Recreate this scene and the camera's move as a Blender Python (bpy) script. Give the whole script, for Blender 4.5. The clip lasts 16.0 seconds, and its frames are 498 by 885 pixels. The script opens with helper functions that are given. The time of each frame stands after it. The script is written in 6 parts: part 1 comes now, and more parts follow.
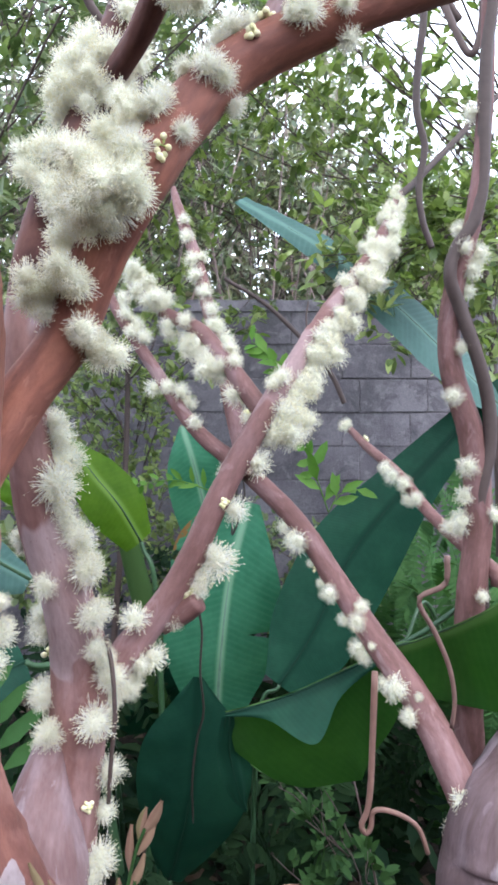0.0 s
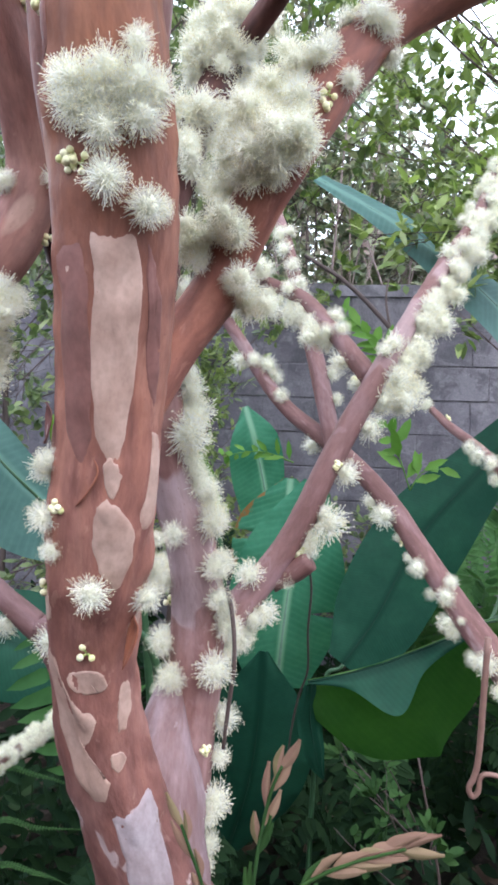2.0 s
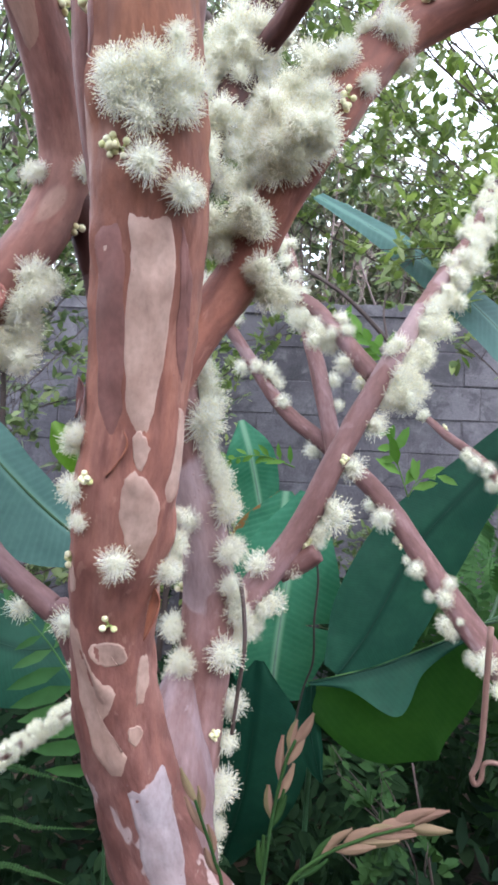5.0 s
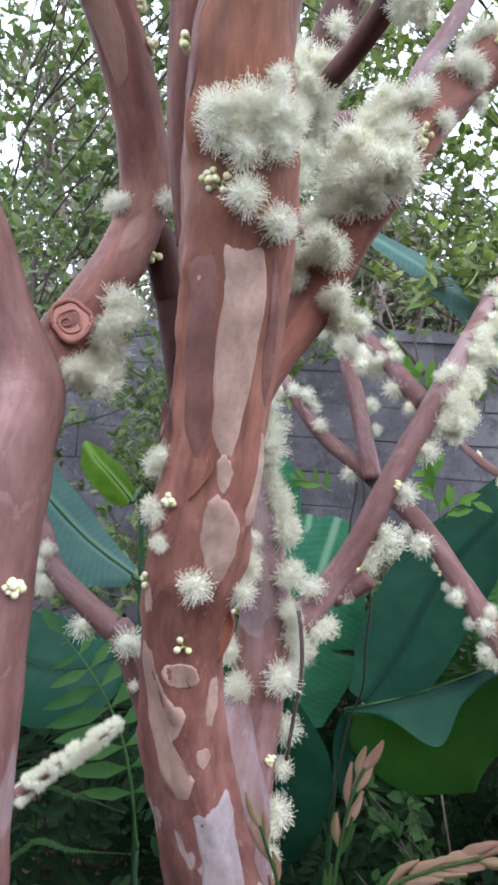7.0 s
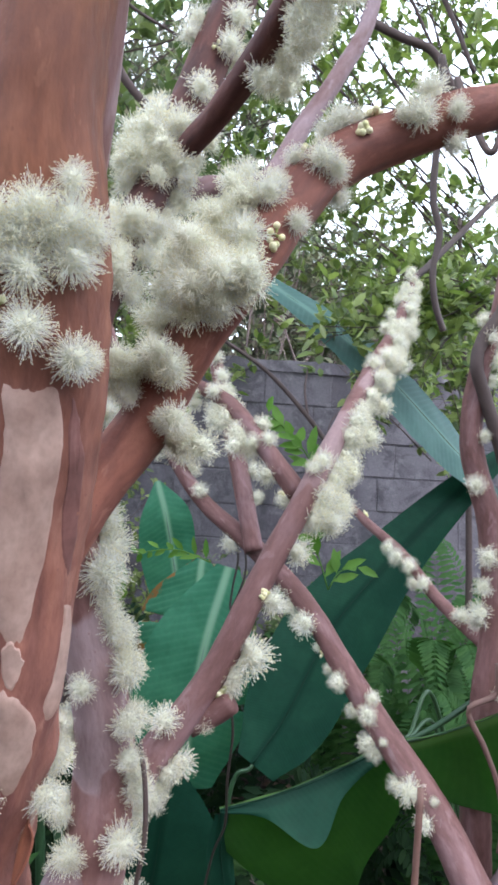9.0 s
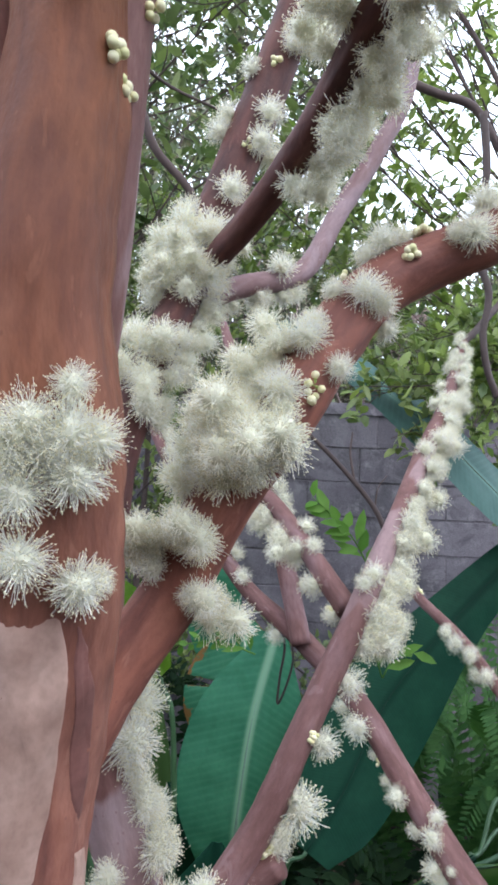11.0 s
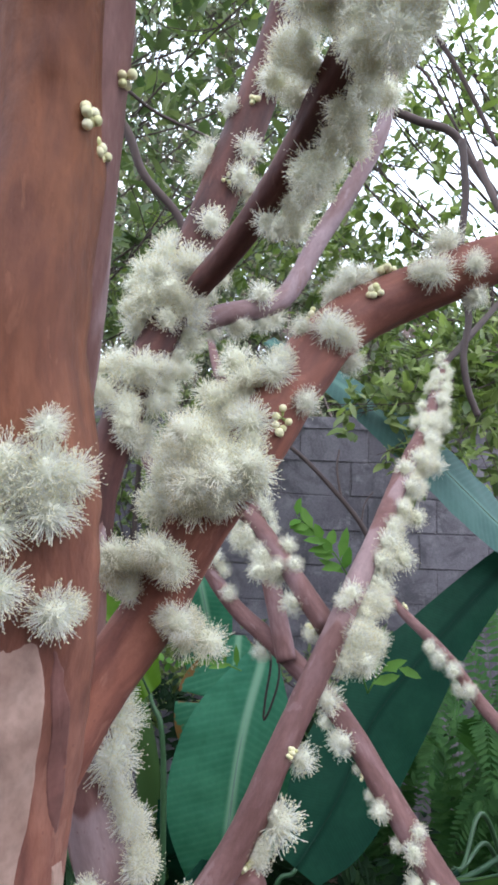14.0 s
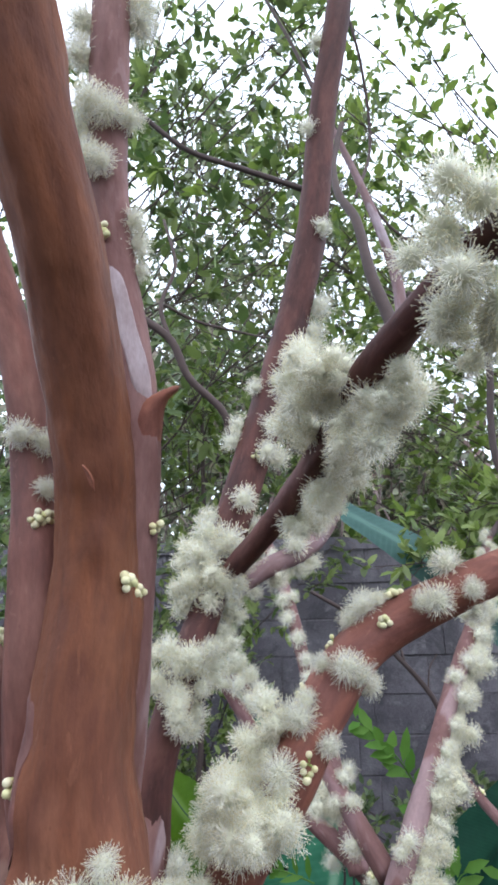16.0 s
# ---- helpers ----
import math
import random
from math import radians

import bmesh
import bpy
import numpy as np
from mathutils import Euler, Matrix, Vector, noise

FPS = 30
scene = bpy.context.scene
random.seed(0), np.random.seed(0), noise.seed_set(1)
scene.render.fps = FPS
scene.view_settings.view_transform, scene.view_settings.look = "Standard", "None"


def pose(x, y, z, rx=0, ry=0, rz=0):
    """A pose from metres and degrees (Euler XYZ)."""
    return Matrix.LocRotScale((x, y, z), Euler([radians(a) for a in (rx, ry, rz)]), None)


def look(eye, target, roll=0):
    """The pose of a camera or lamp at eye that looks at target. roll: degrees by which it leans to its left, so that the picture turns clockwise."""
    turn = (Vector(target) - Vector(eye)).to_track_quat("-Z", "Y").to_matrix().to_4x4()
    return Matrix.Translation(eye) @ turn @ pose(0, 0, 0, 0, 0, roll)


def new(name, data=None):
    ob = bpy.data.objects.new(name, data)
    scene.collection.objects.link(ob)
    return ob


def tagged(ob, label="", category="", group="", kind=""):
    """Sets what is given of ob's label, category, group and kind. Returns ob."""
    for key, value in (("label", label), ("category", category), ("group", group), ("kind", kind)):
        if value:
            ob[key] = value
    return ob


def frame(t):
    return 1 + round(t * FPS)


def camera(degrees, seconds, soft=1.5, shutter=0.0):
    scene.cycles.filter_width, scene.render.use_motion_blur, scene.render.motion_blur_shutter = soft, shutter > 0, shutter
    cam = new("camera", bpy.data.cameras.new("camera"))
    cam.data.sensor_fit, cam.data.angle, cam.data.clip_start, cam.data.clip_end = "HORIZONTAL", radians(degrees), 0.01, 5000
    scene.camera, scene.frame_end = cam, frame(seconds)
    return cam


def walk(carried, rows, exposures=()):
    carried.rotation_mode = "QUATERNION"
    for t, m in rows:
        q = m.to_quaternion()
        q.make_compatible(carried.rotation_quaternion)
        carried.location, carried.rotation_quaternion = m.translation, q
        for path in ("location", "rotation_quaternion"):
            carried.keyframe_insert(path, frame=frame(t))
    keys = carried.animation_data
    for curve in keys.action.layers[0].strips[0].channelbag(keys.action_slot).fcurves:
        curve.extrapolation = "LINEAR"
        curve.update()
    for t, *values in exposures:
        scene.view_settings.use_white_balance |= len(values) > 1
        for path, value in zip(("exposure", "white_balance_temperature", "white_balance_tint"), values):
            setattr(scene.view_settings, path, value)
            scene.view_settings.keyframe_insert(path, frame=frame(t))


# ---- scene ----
cam = camera(42.7, 16.0, soft=3.2)
METRES, EYE, TILT, LEAN, TURN = 0.6, 1.4, 0.0, 0.0, 0.0
ROWS = [
    (0.0, 0.0, 0.0, 0.0, 0.0, 0.0, -0.0),
    (0.5, -0.0251, -0.0043, -0.0275, 0.65, -0.81, -0.35),
    (1.0, -0.0801, -0.018, -0.0228, 3.84, -0.59, -0.88),
    (1.5, -0.0788, -0.0194, -0.0439, 3.75, -1.66, -0.54),
    (2.0, -0.1021, -0.0152, -0.0404, 4.02, -1.12, -1.76),
    (2.5, -0.1198, -0.0155, -0.0401, 1.99, 0.53, -2.64),
    (3.0, -0.1195, -0.0308, -0.056, 2.55, 0.73, -2.42),
    (3.5, -0.121, -0.0381, -0.065, 3.03, 0.2, -2.45),
    (6.0, -0.1456, -0.0592, -0.0869, 3.28, 2.71, -2.6),
    (6.5, -0.1662, -0.0797, -0.0729, 4.81, 4.38, -2.34),
    (7.0, -0.1918, -0.0582, -0.0823, 4.23, 2.65, -3.5),
    (7.5, -0.1903, -0.0697, -0.0558, 2.98, 4.38, -3.5),
    (8.0, -0.1575, -0.0757, -0.012, 0.77, 6.83, -1.82),
    (8.5, -0.1397, 0.0137, 0.0206, -2.99, 4.2, -2.92),
    (9.0, -0.1291, 0.0471, 0.045, -4.15, 4.75, -3.36),
    (9.5, -0.1328, 0.0936, 0.0845, -1.37, 4.84, -2.27),
    (10.0, -0.1347, 0.1062, 0.1355, -0.45, 6.35, -2.71),
    (12.5, -0.1071, 0.1078, 0.1735, 0.7, 7.79, -1.87),
    (13.0, -0.1068, 0.1042, 0.171, 0.18, 7.75, -1.84),
    (13.5, -0.1014, 0.0992, 0.1651, -0.4, 7.72, -1.72),
    (14.0, -0.1078, 0.0764, 0.1757, -0.53, 8.69, -2.11),
    (14.5, -0.1132, 0.0674, 0.1923, 0.72, 8.57, -1.6),
    (15.0, -0.1092, 0.0123, 0.2382, 2.39, 11.22, -0.16),
    (15.5, -0.0966, -0.0462, 0.3077, 2.29, 15.75, 0.23),
    (16.0, -0.0652, -0.0624, 0.3779, 5.96, 17.94, 0.98),
]
walk(cam, [(t, pose(0, 0, EYE, TILT, LEAN, TURN) @ pose(METRES * x, METRES * y, METRES * z, 90 + pitch, roll, yaw)) for t, x, y, z, yaw, pitch, roll in ROWS],
     exposures=[(0.0, 0.58, 5840, 15), (3.5, 0.6, 5840, 15), (6.0, 0.5, 5840, 15), (8.0, 0.24, 5840, 15), (9.0, 0.25, 5840, 15), (10.0, 0.16, 5840, 15), (13.0, 0.1, 5840, 15), (14.5, 0.08, 5840, 15), (16.0, -0.12, 5840, 15)])

# ---- light: a bright overcast sky, soft high sun ----
world = bpy.data.worlds.new("world")
scene.world = world
world.use_nodes = True
wn = world.node_tree.nodes
sky = wn.new("ShaderNodeTexSky")
sky.sky_type, sky.sun_disc = "NISHITA", False
sky.sun_elevation, sky.sun_rotation = radians(50), radians(150)
sky.dust_density, sky.air_density = 3.0, 1.0
veil = wn.new("ShaderNodeMix")
veil.data_type = "RGBA"
veil.inputs["Factor"].default_value = 0.75
veil.inputs["B"].default_value = (7.6, 8.0, 8.2, 1)
wl = world.node_tree.links
wl.new(sky.outputs["Color"], veil.inputs["A"])
wl.new(veil.outputs["Result"], wn["Background"].inputs["Color"])
wn["Background"].inputs["Strength"].default_value = 0.42
sun_data = bpy.data.lights.new("sun", "SUN")
sun_data.energy, sun_data.angle, sun_data.color = 1.4, radians(25), (1.0, 0.96, 0.9)
sun = new("sun", sun_data)
sun.matrix_world = look((0, 0, 0), (-0.25, 0.4, -0.88))


# ---- materials ----
class Mat:
    """A node material with short ways to add nodes."""

    def __init__(self, name, rough=0.6, spec=0.4):
        self.m = bpy.data.materials.new(name)
        self.m.use_nodes = True
        self.t = self.m.node_tree
        self.bsdf = self.t.nodes["Principled BSDF"]
        self.bsdf.inputs["Roughness"].default_value = rough
        self.bsdf.inputs["Specular IOR Level"].default_value = spec

    def node(self, kind, ins=None, attribute="", operation=""):
        n = self.t.nodes.new(kind)
        if attribute:
            n.attribute_name = attribute
        if operation:
            n.operation = operation
        for k, v in (ins or {}).items():
            if isinstance(v, bpy.types.NodeSocket):
                self.t.links.new(v, n.inputs[k])
            else:
                n.inputs[k].default_value = v
        return n

    def coords(self, attr=None, scale=(1, 1, 1)):
        if attr:
            src = self.node("ShaderNodeAttribute", attribute=attr).outputs["Vector"]
        else:
            src = self.node("ShaderNodeTexCoord").outputs["Object"]
        return self.node("ShaderNodeMapping", {"Vector": src, "Scale": scale}).outputs["Vector"]

    def noise(self, vec, scale, detail=4.0, rough=0.55, dist=0.0):
        return self.node("ShaderNodeTexNoise", {"Vector": vec, "Scale": scale, "Detail": detail, "Roughness": rough, "Distortion": dist}).outputs["Fac"]

    def ramp(self, fac, *stops):
        n = self.node("ShaderNodeValToRGB", {"Fac": fac})
        e = n.color_ramp.elements
        while len(e) < len(stops):
            e.new(0.5)
        for el, (p, c) in zip(e, stops):
            el.position, el.color = p, (*c, 1) if len(c) == 3 else c
        return n.outputs["Color"]

    def mix(self, fac, a, b, blend="MIX"):
        n = self.node("ShaderNodeMix")
        n.data_type, n.blend_type = "RGBA", blend
        for k, v in (("Factor", fac), ("A", a), ("B", b)):
            sock = [s for s in n.inputs if s.name == k and (s.type == "RGBA" if k != "Factor" else s.type == "VALUE")][0]
            if isinstance(v, bpy.types.NodeSocket):
                self.t.links.new(v, sock)
            else:
                sock.default_value = (*v, 1) if isinstance(v, tuple) and len(v) == 3 else v
        return [o for o in n.outputs if o.type == "RGBA"][0]

    def colour(self, sock):
        self.t.links.new(sock, self.bsdf.inputs["Base Color"])
        return self

    def rough(self, sock, lo, hi):
        r = self.node("ShaderNodeMapRange", {"Value": sock, "To Min": lo, "To Max": hi})
        self.t.links.new(r.outputs["Result"], self.bsdf.inputs["Roughness"])
        return self

    def bump(self, sock, strength, distance):
        b = self.node("ShaderNodeBump", {"Height": sock, "Strength": strength, "Distance": distance})
        old = self.bsdf.inputs["Normal"]
        if old.is_linked:
            self.t.links.new(old.links[0].from_socket, b.inputs["Normal"])
        self.t.links.new(b.outputs["Normal"], old)
        return self

    def translucent(self, colour, amount):
        tr = self.node("ShaderNodeBsdfTranslucent")
        if isinstance(colour, bpy.types.NodeSocket):
            self.t.links.new(colour, tr.inputs["Color"])
        else:
            tr.inputs["Color"].default_value = (*colour, 1)
        mx = self.node("ShaderNodeMixShader", {"Fac": amount})
        self.t.links.new(self.bsdf.outputs[0], mx.inputs[1])
        self.t.links.new(tr.outputs[0], mx.inputs[2])
        self.t.links.new(mx.outputs[0], self.t.nodes["Material Output"].inputs["Surface"])
        return self


def bark_material(name, base, dark, light, pale, pale_amount, streak=0.35, rough=0.62, young=None, old=None):
    """Smooth peeling bark: long streaks, blotches with crisp edges, freckles."""
    m = Mat(name, rough, 0.22)
    v = m.coords("bark", (1, 1, streak))
    w = m.coords("bark", (1, 1, 0.26))
    fine = m.noise(v, 260, 5, 0.6)
    streaks = m.noise(w, 75, 4, 0.6, 0.3)
    blotch = m.noise(v, 28, 4, 0.6, 0.6)
    big = m.noise(v, 13, 3, 0.5, 0.4)
    if young:
        along = m.node("ShaderNodeSeparateXYZ", {"Vector": m.coords("bark")}).outputs["Z"]
        share = m.node("ShaderNodeMapRange", {"Value": along, "From Min": young[0], "From Max": young[1]}).outputs["Result"]
        base, dark, light, pale = m.mix(share, base, young[2]), m.mix(share, dark, young[3]), m.mix(share, light, young[4]), m.mix(share, pale, young[5])
    if old:
        old_share = m.node("ShaderNodeMapRange", {"Value": along, "From Min": old[0], "From Max": old[1]}).outputs["Result"]
        base, dark, light = m.mix(old_share, base, old[2]), m.mix(old_share, dark, old[3]), m.mix(old_share, light, old[4])
    c = m.mix(m.ramp(streaks, (0.36, (0, 0, 0)), (0.66, (1, 1, 1))), dark, base)
    c = m.mix(m.ramp(blotch, (0.5, (0, 0, 0)), (0.68, (0.85, 0.85, 0.85))), c, light)
    c = m.mix(m.ramp(big, (1 - pale_amount, (0, 0, 0)), (1 - pale_amount + 0.015, (1, 1, 1))), c, pale)
    if old:
        peel = m.noise(m.coords("bark", (1, 1, 0.55)), 34, 3, 0.55, 0.7)
        sum_up = m.node("ShaderNodeMath", {0: old_share, 1: 0.2, 2: peel}, operation="MULTIPLY_ADD").outputs[0]
        low_part = m.node("ShaderNodeMapRange", {"Value": old_share, "From Max": 0.12}).outputs["Result"]
        edge = m.node("ShaderNodeMapRange", {"Value": sum_up, "From Min": 0.76, "From Max": 0.775}).outputs["Result"]
        c = m.mix(m.node("ShaderNodeMath", {0: edge, 1: low_part}, operation="MULTIPLY").outputs[0], c, m.mix(blotch, (0.40, 0.26, 0.21), (0.47, 0.39, 0.40)))
    plates = m.noise(m.coords("bark", (1, 1, 0.3)), 24, 5, 0.6, 0.6)
    c = m.mix(m.ramp(plates, (0.5, (0, 0, 0)), (0.6, (0.5, 0.5, 0.5))), c, dark)
    c2 = m.mix(0.4, c, m.ramp(fine, (0.3, (0.5, 0.47, 0.47)), (0.65, (1, 1, 1))), "MULTIPLY")
    fleck = m.noise(m.coords("bark", (1, 1, 0.5)), 85, 4, 0.6, 0.8)
    c2 = m.mix(m.ramp(fleck, (0.63, (0, 0, 0)), (0.67, (0.35, 0.35, 0.35))), c2, m.mix(0.3, light, pale))
    spots = m.node("ShaderNodeTexVoronoi", {"Vector": m.coords("bark", (1, 1, 0.7)), "Scale": 190.0}).outputs["Distance"]
    c2 = m.mix(m.ramp(spots, (0.07, (0.5, 0.5, 0.5)), (0.14, (0, 0, 0))), c2, dark)
    m.colour(c2).rough(blotch, rough - 0.13, rough + 0.15)
    m.bump(m.noise(m.coords("bark", (1, 1, 0.12)), 42, 3, 0.5), 0.5, 0.003).bump(streaks, 0.5, 0.0015).bump(fine, 0.4, 0.0006)
    m.bump(m.noise(m.coords("bark", (1, 1, 0.6)), 130, 3, 0.6), 0.5, 0.0016)
    m.bump(m.ramp(big, (1 - pale_amount, (1, 1, 1)), (1 - pale_amount + 0.02, (0, 0, 0))), 0.5, 0.0006)
    return m.m


# young: orange upper bark, its colours also darkened for shade under the crown
BARK_RED = bark_material("bark_red_brown", (0.335, 0.145, 0.104), (0.2, 0.086, 0.07), (0.42, 0.205, 0.155), (0.47, 0.30, 0.235), 0.38,
                         young=(2.0, 2.3, (0.225, 0.084, 0.038), (0.135, 0.051, 0.029), (0.25, 0.103, 0.052), (0.27, 0.125, 0.075)),
                         old=(1.97, 1.66, (0.215, 0.1, 0.085), (0.125, 0.056, 0.048), (0.27, 0.155, 0.145)))
BARK_RUSSET = bark_material("bark_russet", (0.30, 0.117, 0.077), (0.17, 0.068, 0.052), (0.37, 0.157, 0.107), (0.39, 0.228, 0.172), 0.33)
BARK_BROWN = bark_material("bark_brown", (0.25, 0.105, 0.078), (0.14, 0.062, 0.05), (0.30, 0.15, 0.115), (0.32, 0.19, 0.145), 0.29)
BARK_ORANGE = bark_material("bark_orange_brown", (0.36, 0.135, 0.075), (0.21, 0.08, 0.052), (0.43, 0.18, 0.105), (0.45, 0.26, 0.18), 0.33)
BARK_MAUVE = bark_material("bark_mauve", (0.215, 0.116, 0.107), (0.135, 0.066, 0.058), (0.27, 0.168, 0.17), (0.28, 0.19, 0.188), 0.36)
BARK_DARK = bark_material("bark_dark_brown", (0.115, 0.045, 0.036), (0.06, 0.026, 0.022), (0.15, 0.066, 0.052), (0.18, 0.10, 0.085), 0.24)
BARK_LILAC = bark_material("bark_lilac_bloom", (0.255, 0.17, 0.17), (0.18, 0.105, 0.1), (0.31, 0.235, 0.25), (0.37, 0.30, 0.32), 0.42)
BARK_PINK = bark_material("bark_pink_brown", (0.27, 0.148, 0.13), (0.18, 0.088, 0.076), (0.31, 0.195, 0.19), (0.35, 0.255, 0.255), 0.4)
BARK_GREY = bark_material("bark_grey_lilac", (0.14, 0.096, 0.1), (0.088, 0.056, 0.055), (0.19, 0.143, 0.153), (0.245, 0.197, 0.216), 0.42)


def pale_bark(name, a, b):
    m = Mat(name, 0.62, 0.3)
    v = m.coords("bark", (1, 1, 0.5))
    n1, n2 = m.noise(v, 55, 4), m.noise(v, 330, 4, 0.6)
    c = m.mix(m.ramp(n1, (0.35, (0, 0, 0)), (0.65, (1, 1, 1))), a, b)
    c = m.mix(0.35, c, m.ramp(n2, (0.3, (0.5, 0.48, 0.48)), (0.6, (1, 1, 1))), "MULTIPLY")
    m.colour(c).bump(n2, 0.3, 0.0004).bump(n1, 0.4, 0.001)
    return m.m


PALE_TAN = pale_bark("bark_pale_tan", (0.375, 0.238, 0.185), (0.47, 0.32, 0.255))
TAN_BROWN = pale_bark("bark_tan_brown", (0.27, 0.15, 0.108), (0.33, 0.19, 0.14))
PLUM = pale_bark("bark_plum_plate", (0.16, 0.075, 0.062), (0.22, 0.1, 0.082))
PALE_LILAC = pale_bark("bark_pale_lilac", (0.34, 0.265, 0.265), (0.45, 0.38, 0.39))


def plain(name, colours, rough=0.5, scale=40.0, trans=0.0, tcol=(1, 1, 1), spec=0.4):
    m = Mat(name, rough, spec)
    v = m.coords()
    n = m.noise(v, scale, 4)
    rnd = m.node("ShaderNodeObjectInfo").outputs["Random"]
    isl = m.node("ShaderNodeNewGeometry").outputs["Random Per Island"]
    k = m.node("ShaderNodeMath", {0: rnd, 1: isl}, operation="ADD").outputs[0]
    k = m.node("ShaderNodeMath", {0: k}, operation="FRACT").outputs[0]
    c = m.ramp(k, *[(i / max(1, len(colours) - 1), c) for i, c in enumerate(colours)])
    c = m.mix(0.4, c, m.ramp(n, (0.3, (0.55, 0.55, 0.55)), (0.65, (1, 1, 1))), "MULTIPLY")
    m.colour(c).bump(n, 0.2, 0.002)
    if trans:
        m.translucent(m.mix(1.0, c, tcol, "MULTIPLY"), trans)
    return m.m


def petal_white(name, a, b, trans):
    """Thin white stamens that let light through."""
    m = Mat(name, 0.7, 0.15)
    rnd = m.node("ShaderNodeObjectInfo").outputs["Random"]
    isl = m.node("ShaderNodeNewGeometry").outputs["Random Per Island"]
    c = m.mix(isl, m.mix(rnd, a, b), b)
    m.colour(c).translucent(c, trans)
    return m.m


FILAMENT = petal_white("white_filament", (0.80, 0.80, 0.71), (0.86, 0.86, 0.78), 0.5)
FILAMENT_CREAM = petal_white("cream_filament", (0.90, 0.89, 0.76), (0.94, 0.94, 0.84), 0.5)
HEART = petal_white("downy_heart", (0.77, 0.77, 0.58), (0.84, 0.84, 0.68), 0.3)
CUT_RIM = plain("sawn_rim", [(0.24, 0.085, 0.065), (0.28, 0.11, 0.085)], 0.7, 300)
CUT_WOOD = plain("sawn_wood", [(0.34, 0.15, 0.115), (0.40, 0.2, 0.15)], 0.7, 300)
ANTHER = plain("cream_anther", [(0.90, 0.86, 0.62), (0.84, 0.77, 0.50)], 0.5, 60)
BUD = plain("cream_bud", [(0.78, 0.72, 0.38), (0.84, 0.8, 0.54), (0.68, 0.68, 0.28)], 0.4, 90)
BRACT = plain("green_bract", [(0.25, 0.34, 0.08), (0.40, 0.44, 0.14)], 0.5, 80)


def leaf_material(name, a, b, vein, pitch, trans, tcol, rough=0.4, blotches=0.0, side=0.12):
    """Blade with a pale midrib and fine side veins; attribute "blade": across, along, side."""
    m = Mat(name, rough, 0.1)
    at = m.node("ShaderNodeAttribute", attribute="blade")
    sep = m.node("ShaderNodeSeparateXYZ", {"Vector": at.outputs["Vector"]})
    obj = m.coords()
    n1, n2 = m.noise(obj, 9, 3), m.noise(obj, 90, 4)
    c = m.mix(m.ramp(n1, (0.35, (0, 0, 0)), (0.65, (1, 1, 1))), a, b)
    ax = m.node("ShaderNodeMath", {0: sep.outputs["X"]}, operation="ABSOLUTE").outputs[0]
    skew = m.node("ShaderNodeMath", {0: ax, 1: 0.45, 2: sep.outputs["Y"]}, operation="MULTIPLY_ADD").outputs[0]
    wave = m.node("ShaderNodeMath", {0: skew, 1: pitch}, operation="MULTIPLY").outputs[0]
    wave = m.node("ShaderNodeMath", {0: wave}, operation="SINE").outputs[0]
    wave01 = m.node("ShaderNodeMapRange", {"Value": wave, "From Min": -1.0}).outputs["Result"]
    c = m.mix(m.ramp(wave01, (0.0, (side, side, side)), (0.6, (0, 0, 0))), c, m.mix(0.25, b, vein))
    c = m.mix(0.3, c, m.ramp(n2, (0.3, (0.6, 0.6, 0.6)), (0.65, (1, 1, 1))), "MULTIPLY")
    if blotches:
        n3 = m.noise(obj, 22, 5, 0.65)
        rim = m.node("ShaderNodeMath", {0: n3, 1: 0.9, 2: sep.outputs["Z"]}, operation="MULTIPLY_ADD").outputs[0]
        c = m.mix(m.node("ShaderNodeMapRange", {"Value": rim, "From Min": 1.36, "From Max": 1.40}).outputs["Result"], c, (0.22, 0.11, 0.04))
    c = m.mix(m.ramp(ax, (0.0, (1, 1, 1)), (0.006, (0.9, 0.9, 0.9)), (0.013, (0, 0, 0))), c, vein)
    m.colour(c).rough(n2, rough - 0.1, rough + 0.15)
    m.bump(wave01, 0.12, 0.0008).bump(n2, 0.1, 0.001)
    if trans:
        m.translucent(m.mix(1.0, c, tcol, "MULTIPLY"), trans)
    return m.m


# shaded copy of the leaf: its dark green includes the shade
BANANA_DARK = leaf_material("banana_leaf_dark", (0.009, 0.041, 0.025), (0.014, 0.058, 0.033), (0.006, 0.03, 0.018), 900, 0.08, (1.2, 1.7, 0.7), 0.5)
BANANA_MID = leaf_material("banana_leaf_mid", (0.036, 0.15, 0.088), (0.062, 0.21, 0.125), (0.22, 0.38, 0.26), 330, 0.2, (1.2, 1.7, 0.8), 0.45, side=0.22)
# the pale blue is sky reflection painted into the leaf colour
BANANA_BLUE = leaf_material("banana_leaf_blue_green", (0.066, 0.132, 0.115), (0.09, 0.17, 0.148), (0.135, 0.24, 0.2), 420, 0.25, (1.0, 1.2, 0.95), 0.5, side=0.35)
# lit copies: backlight and sun are painted into these yellow-greens
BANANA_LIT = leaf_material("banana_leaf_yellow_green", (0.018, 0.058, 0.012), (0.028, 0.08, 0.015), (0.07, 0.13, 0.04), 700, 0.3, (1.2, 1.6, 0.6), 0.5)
BANANA_YELLOW = leaf_material("banana_leaf_sun_tint", (0.055, 0.12, 0.01), (0.085, 0.165, 0.014), (0.16, 0.26, 0.06), 500, 0.35, (1.3, 1.5, 0.5), 0.5)
BANANA_TATTERED = leaf_material("banana_leaf_tattered", (0.036, 0.15, 0.088), (0.062, 0.21, 0.125), (0.26, 0.44, 0.3), 330, 0.2, (1.2, 1.7, 0.8), 0.45, 0.3, 0.35)

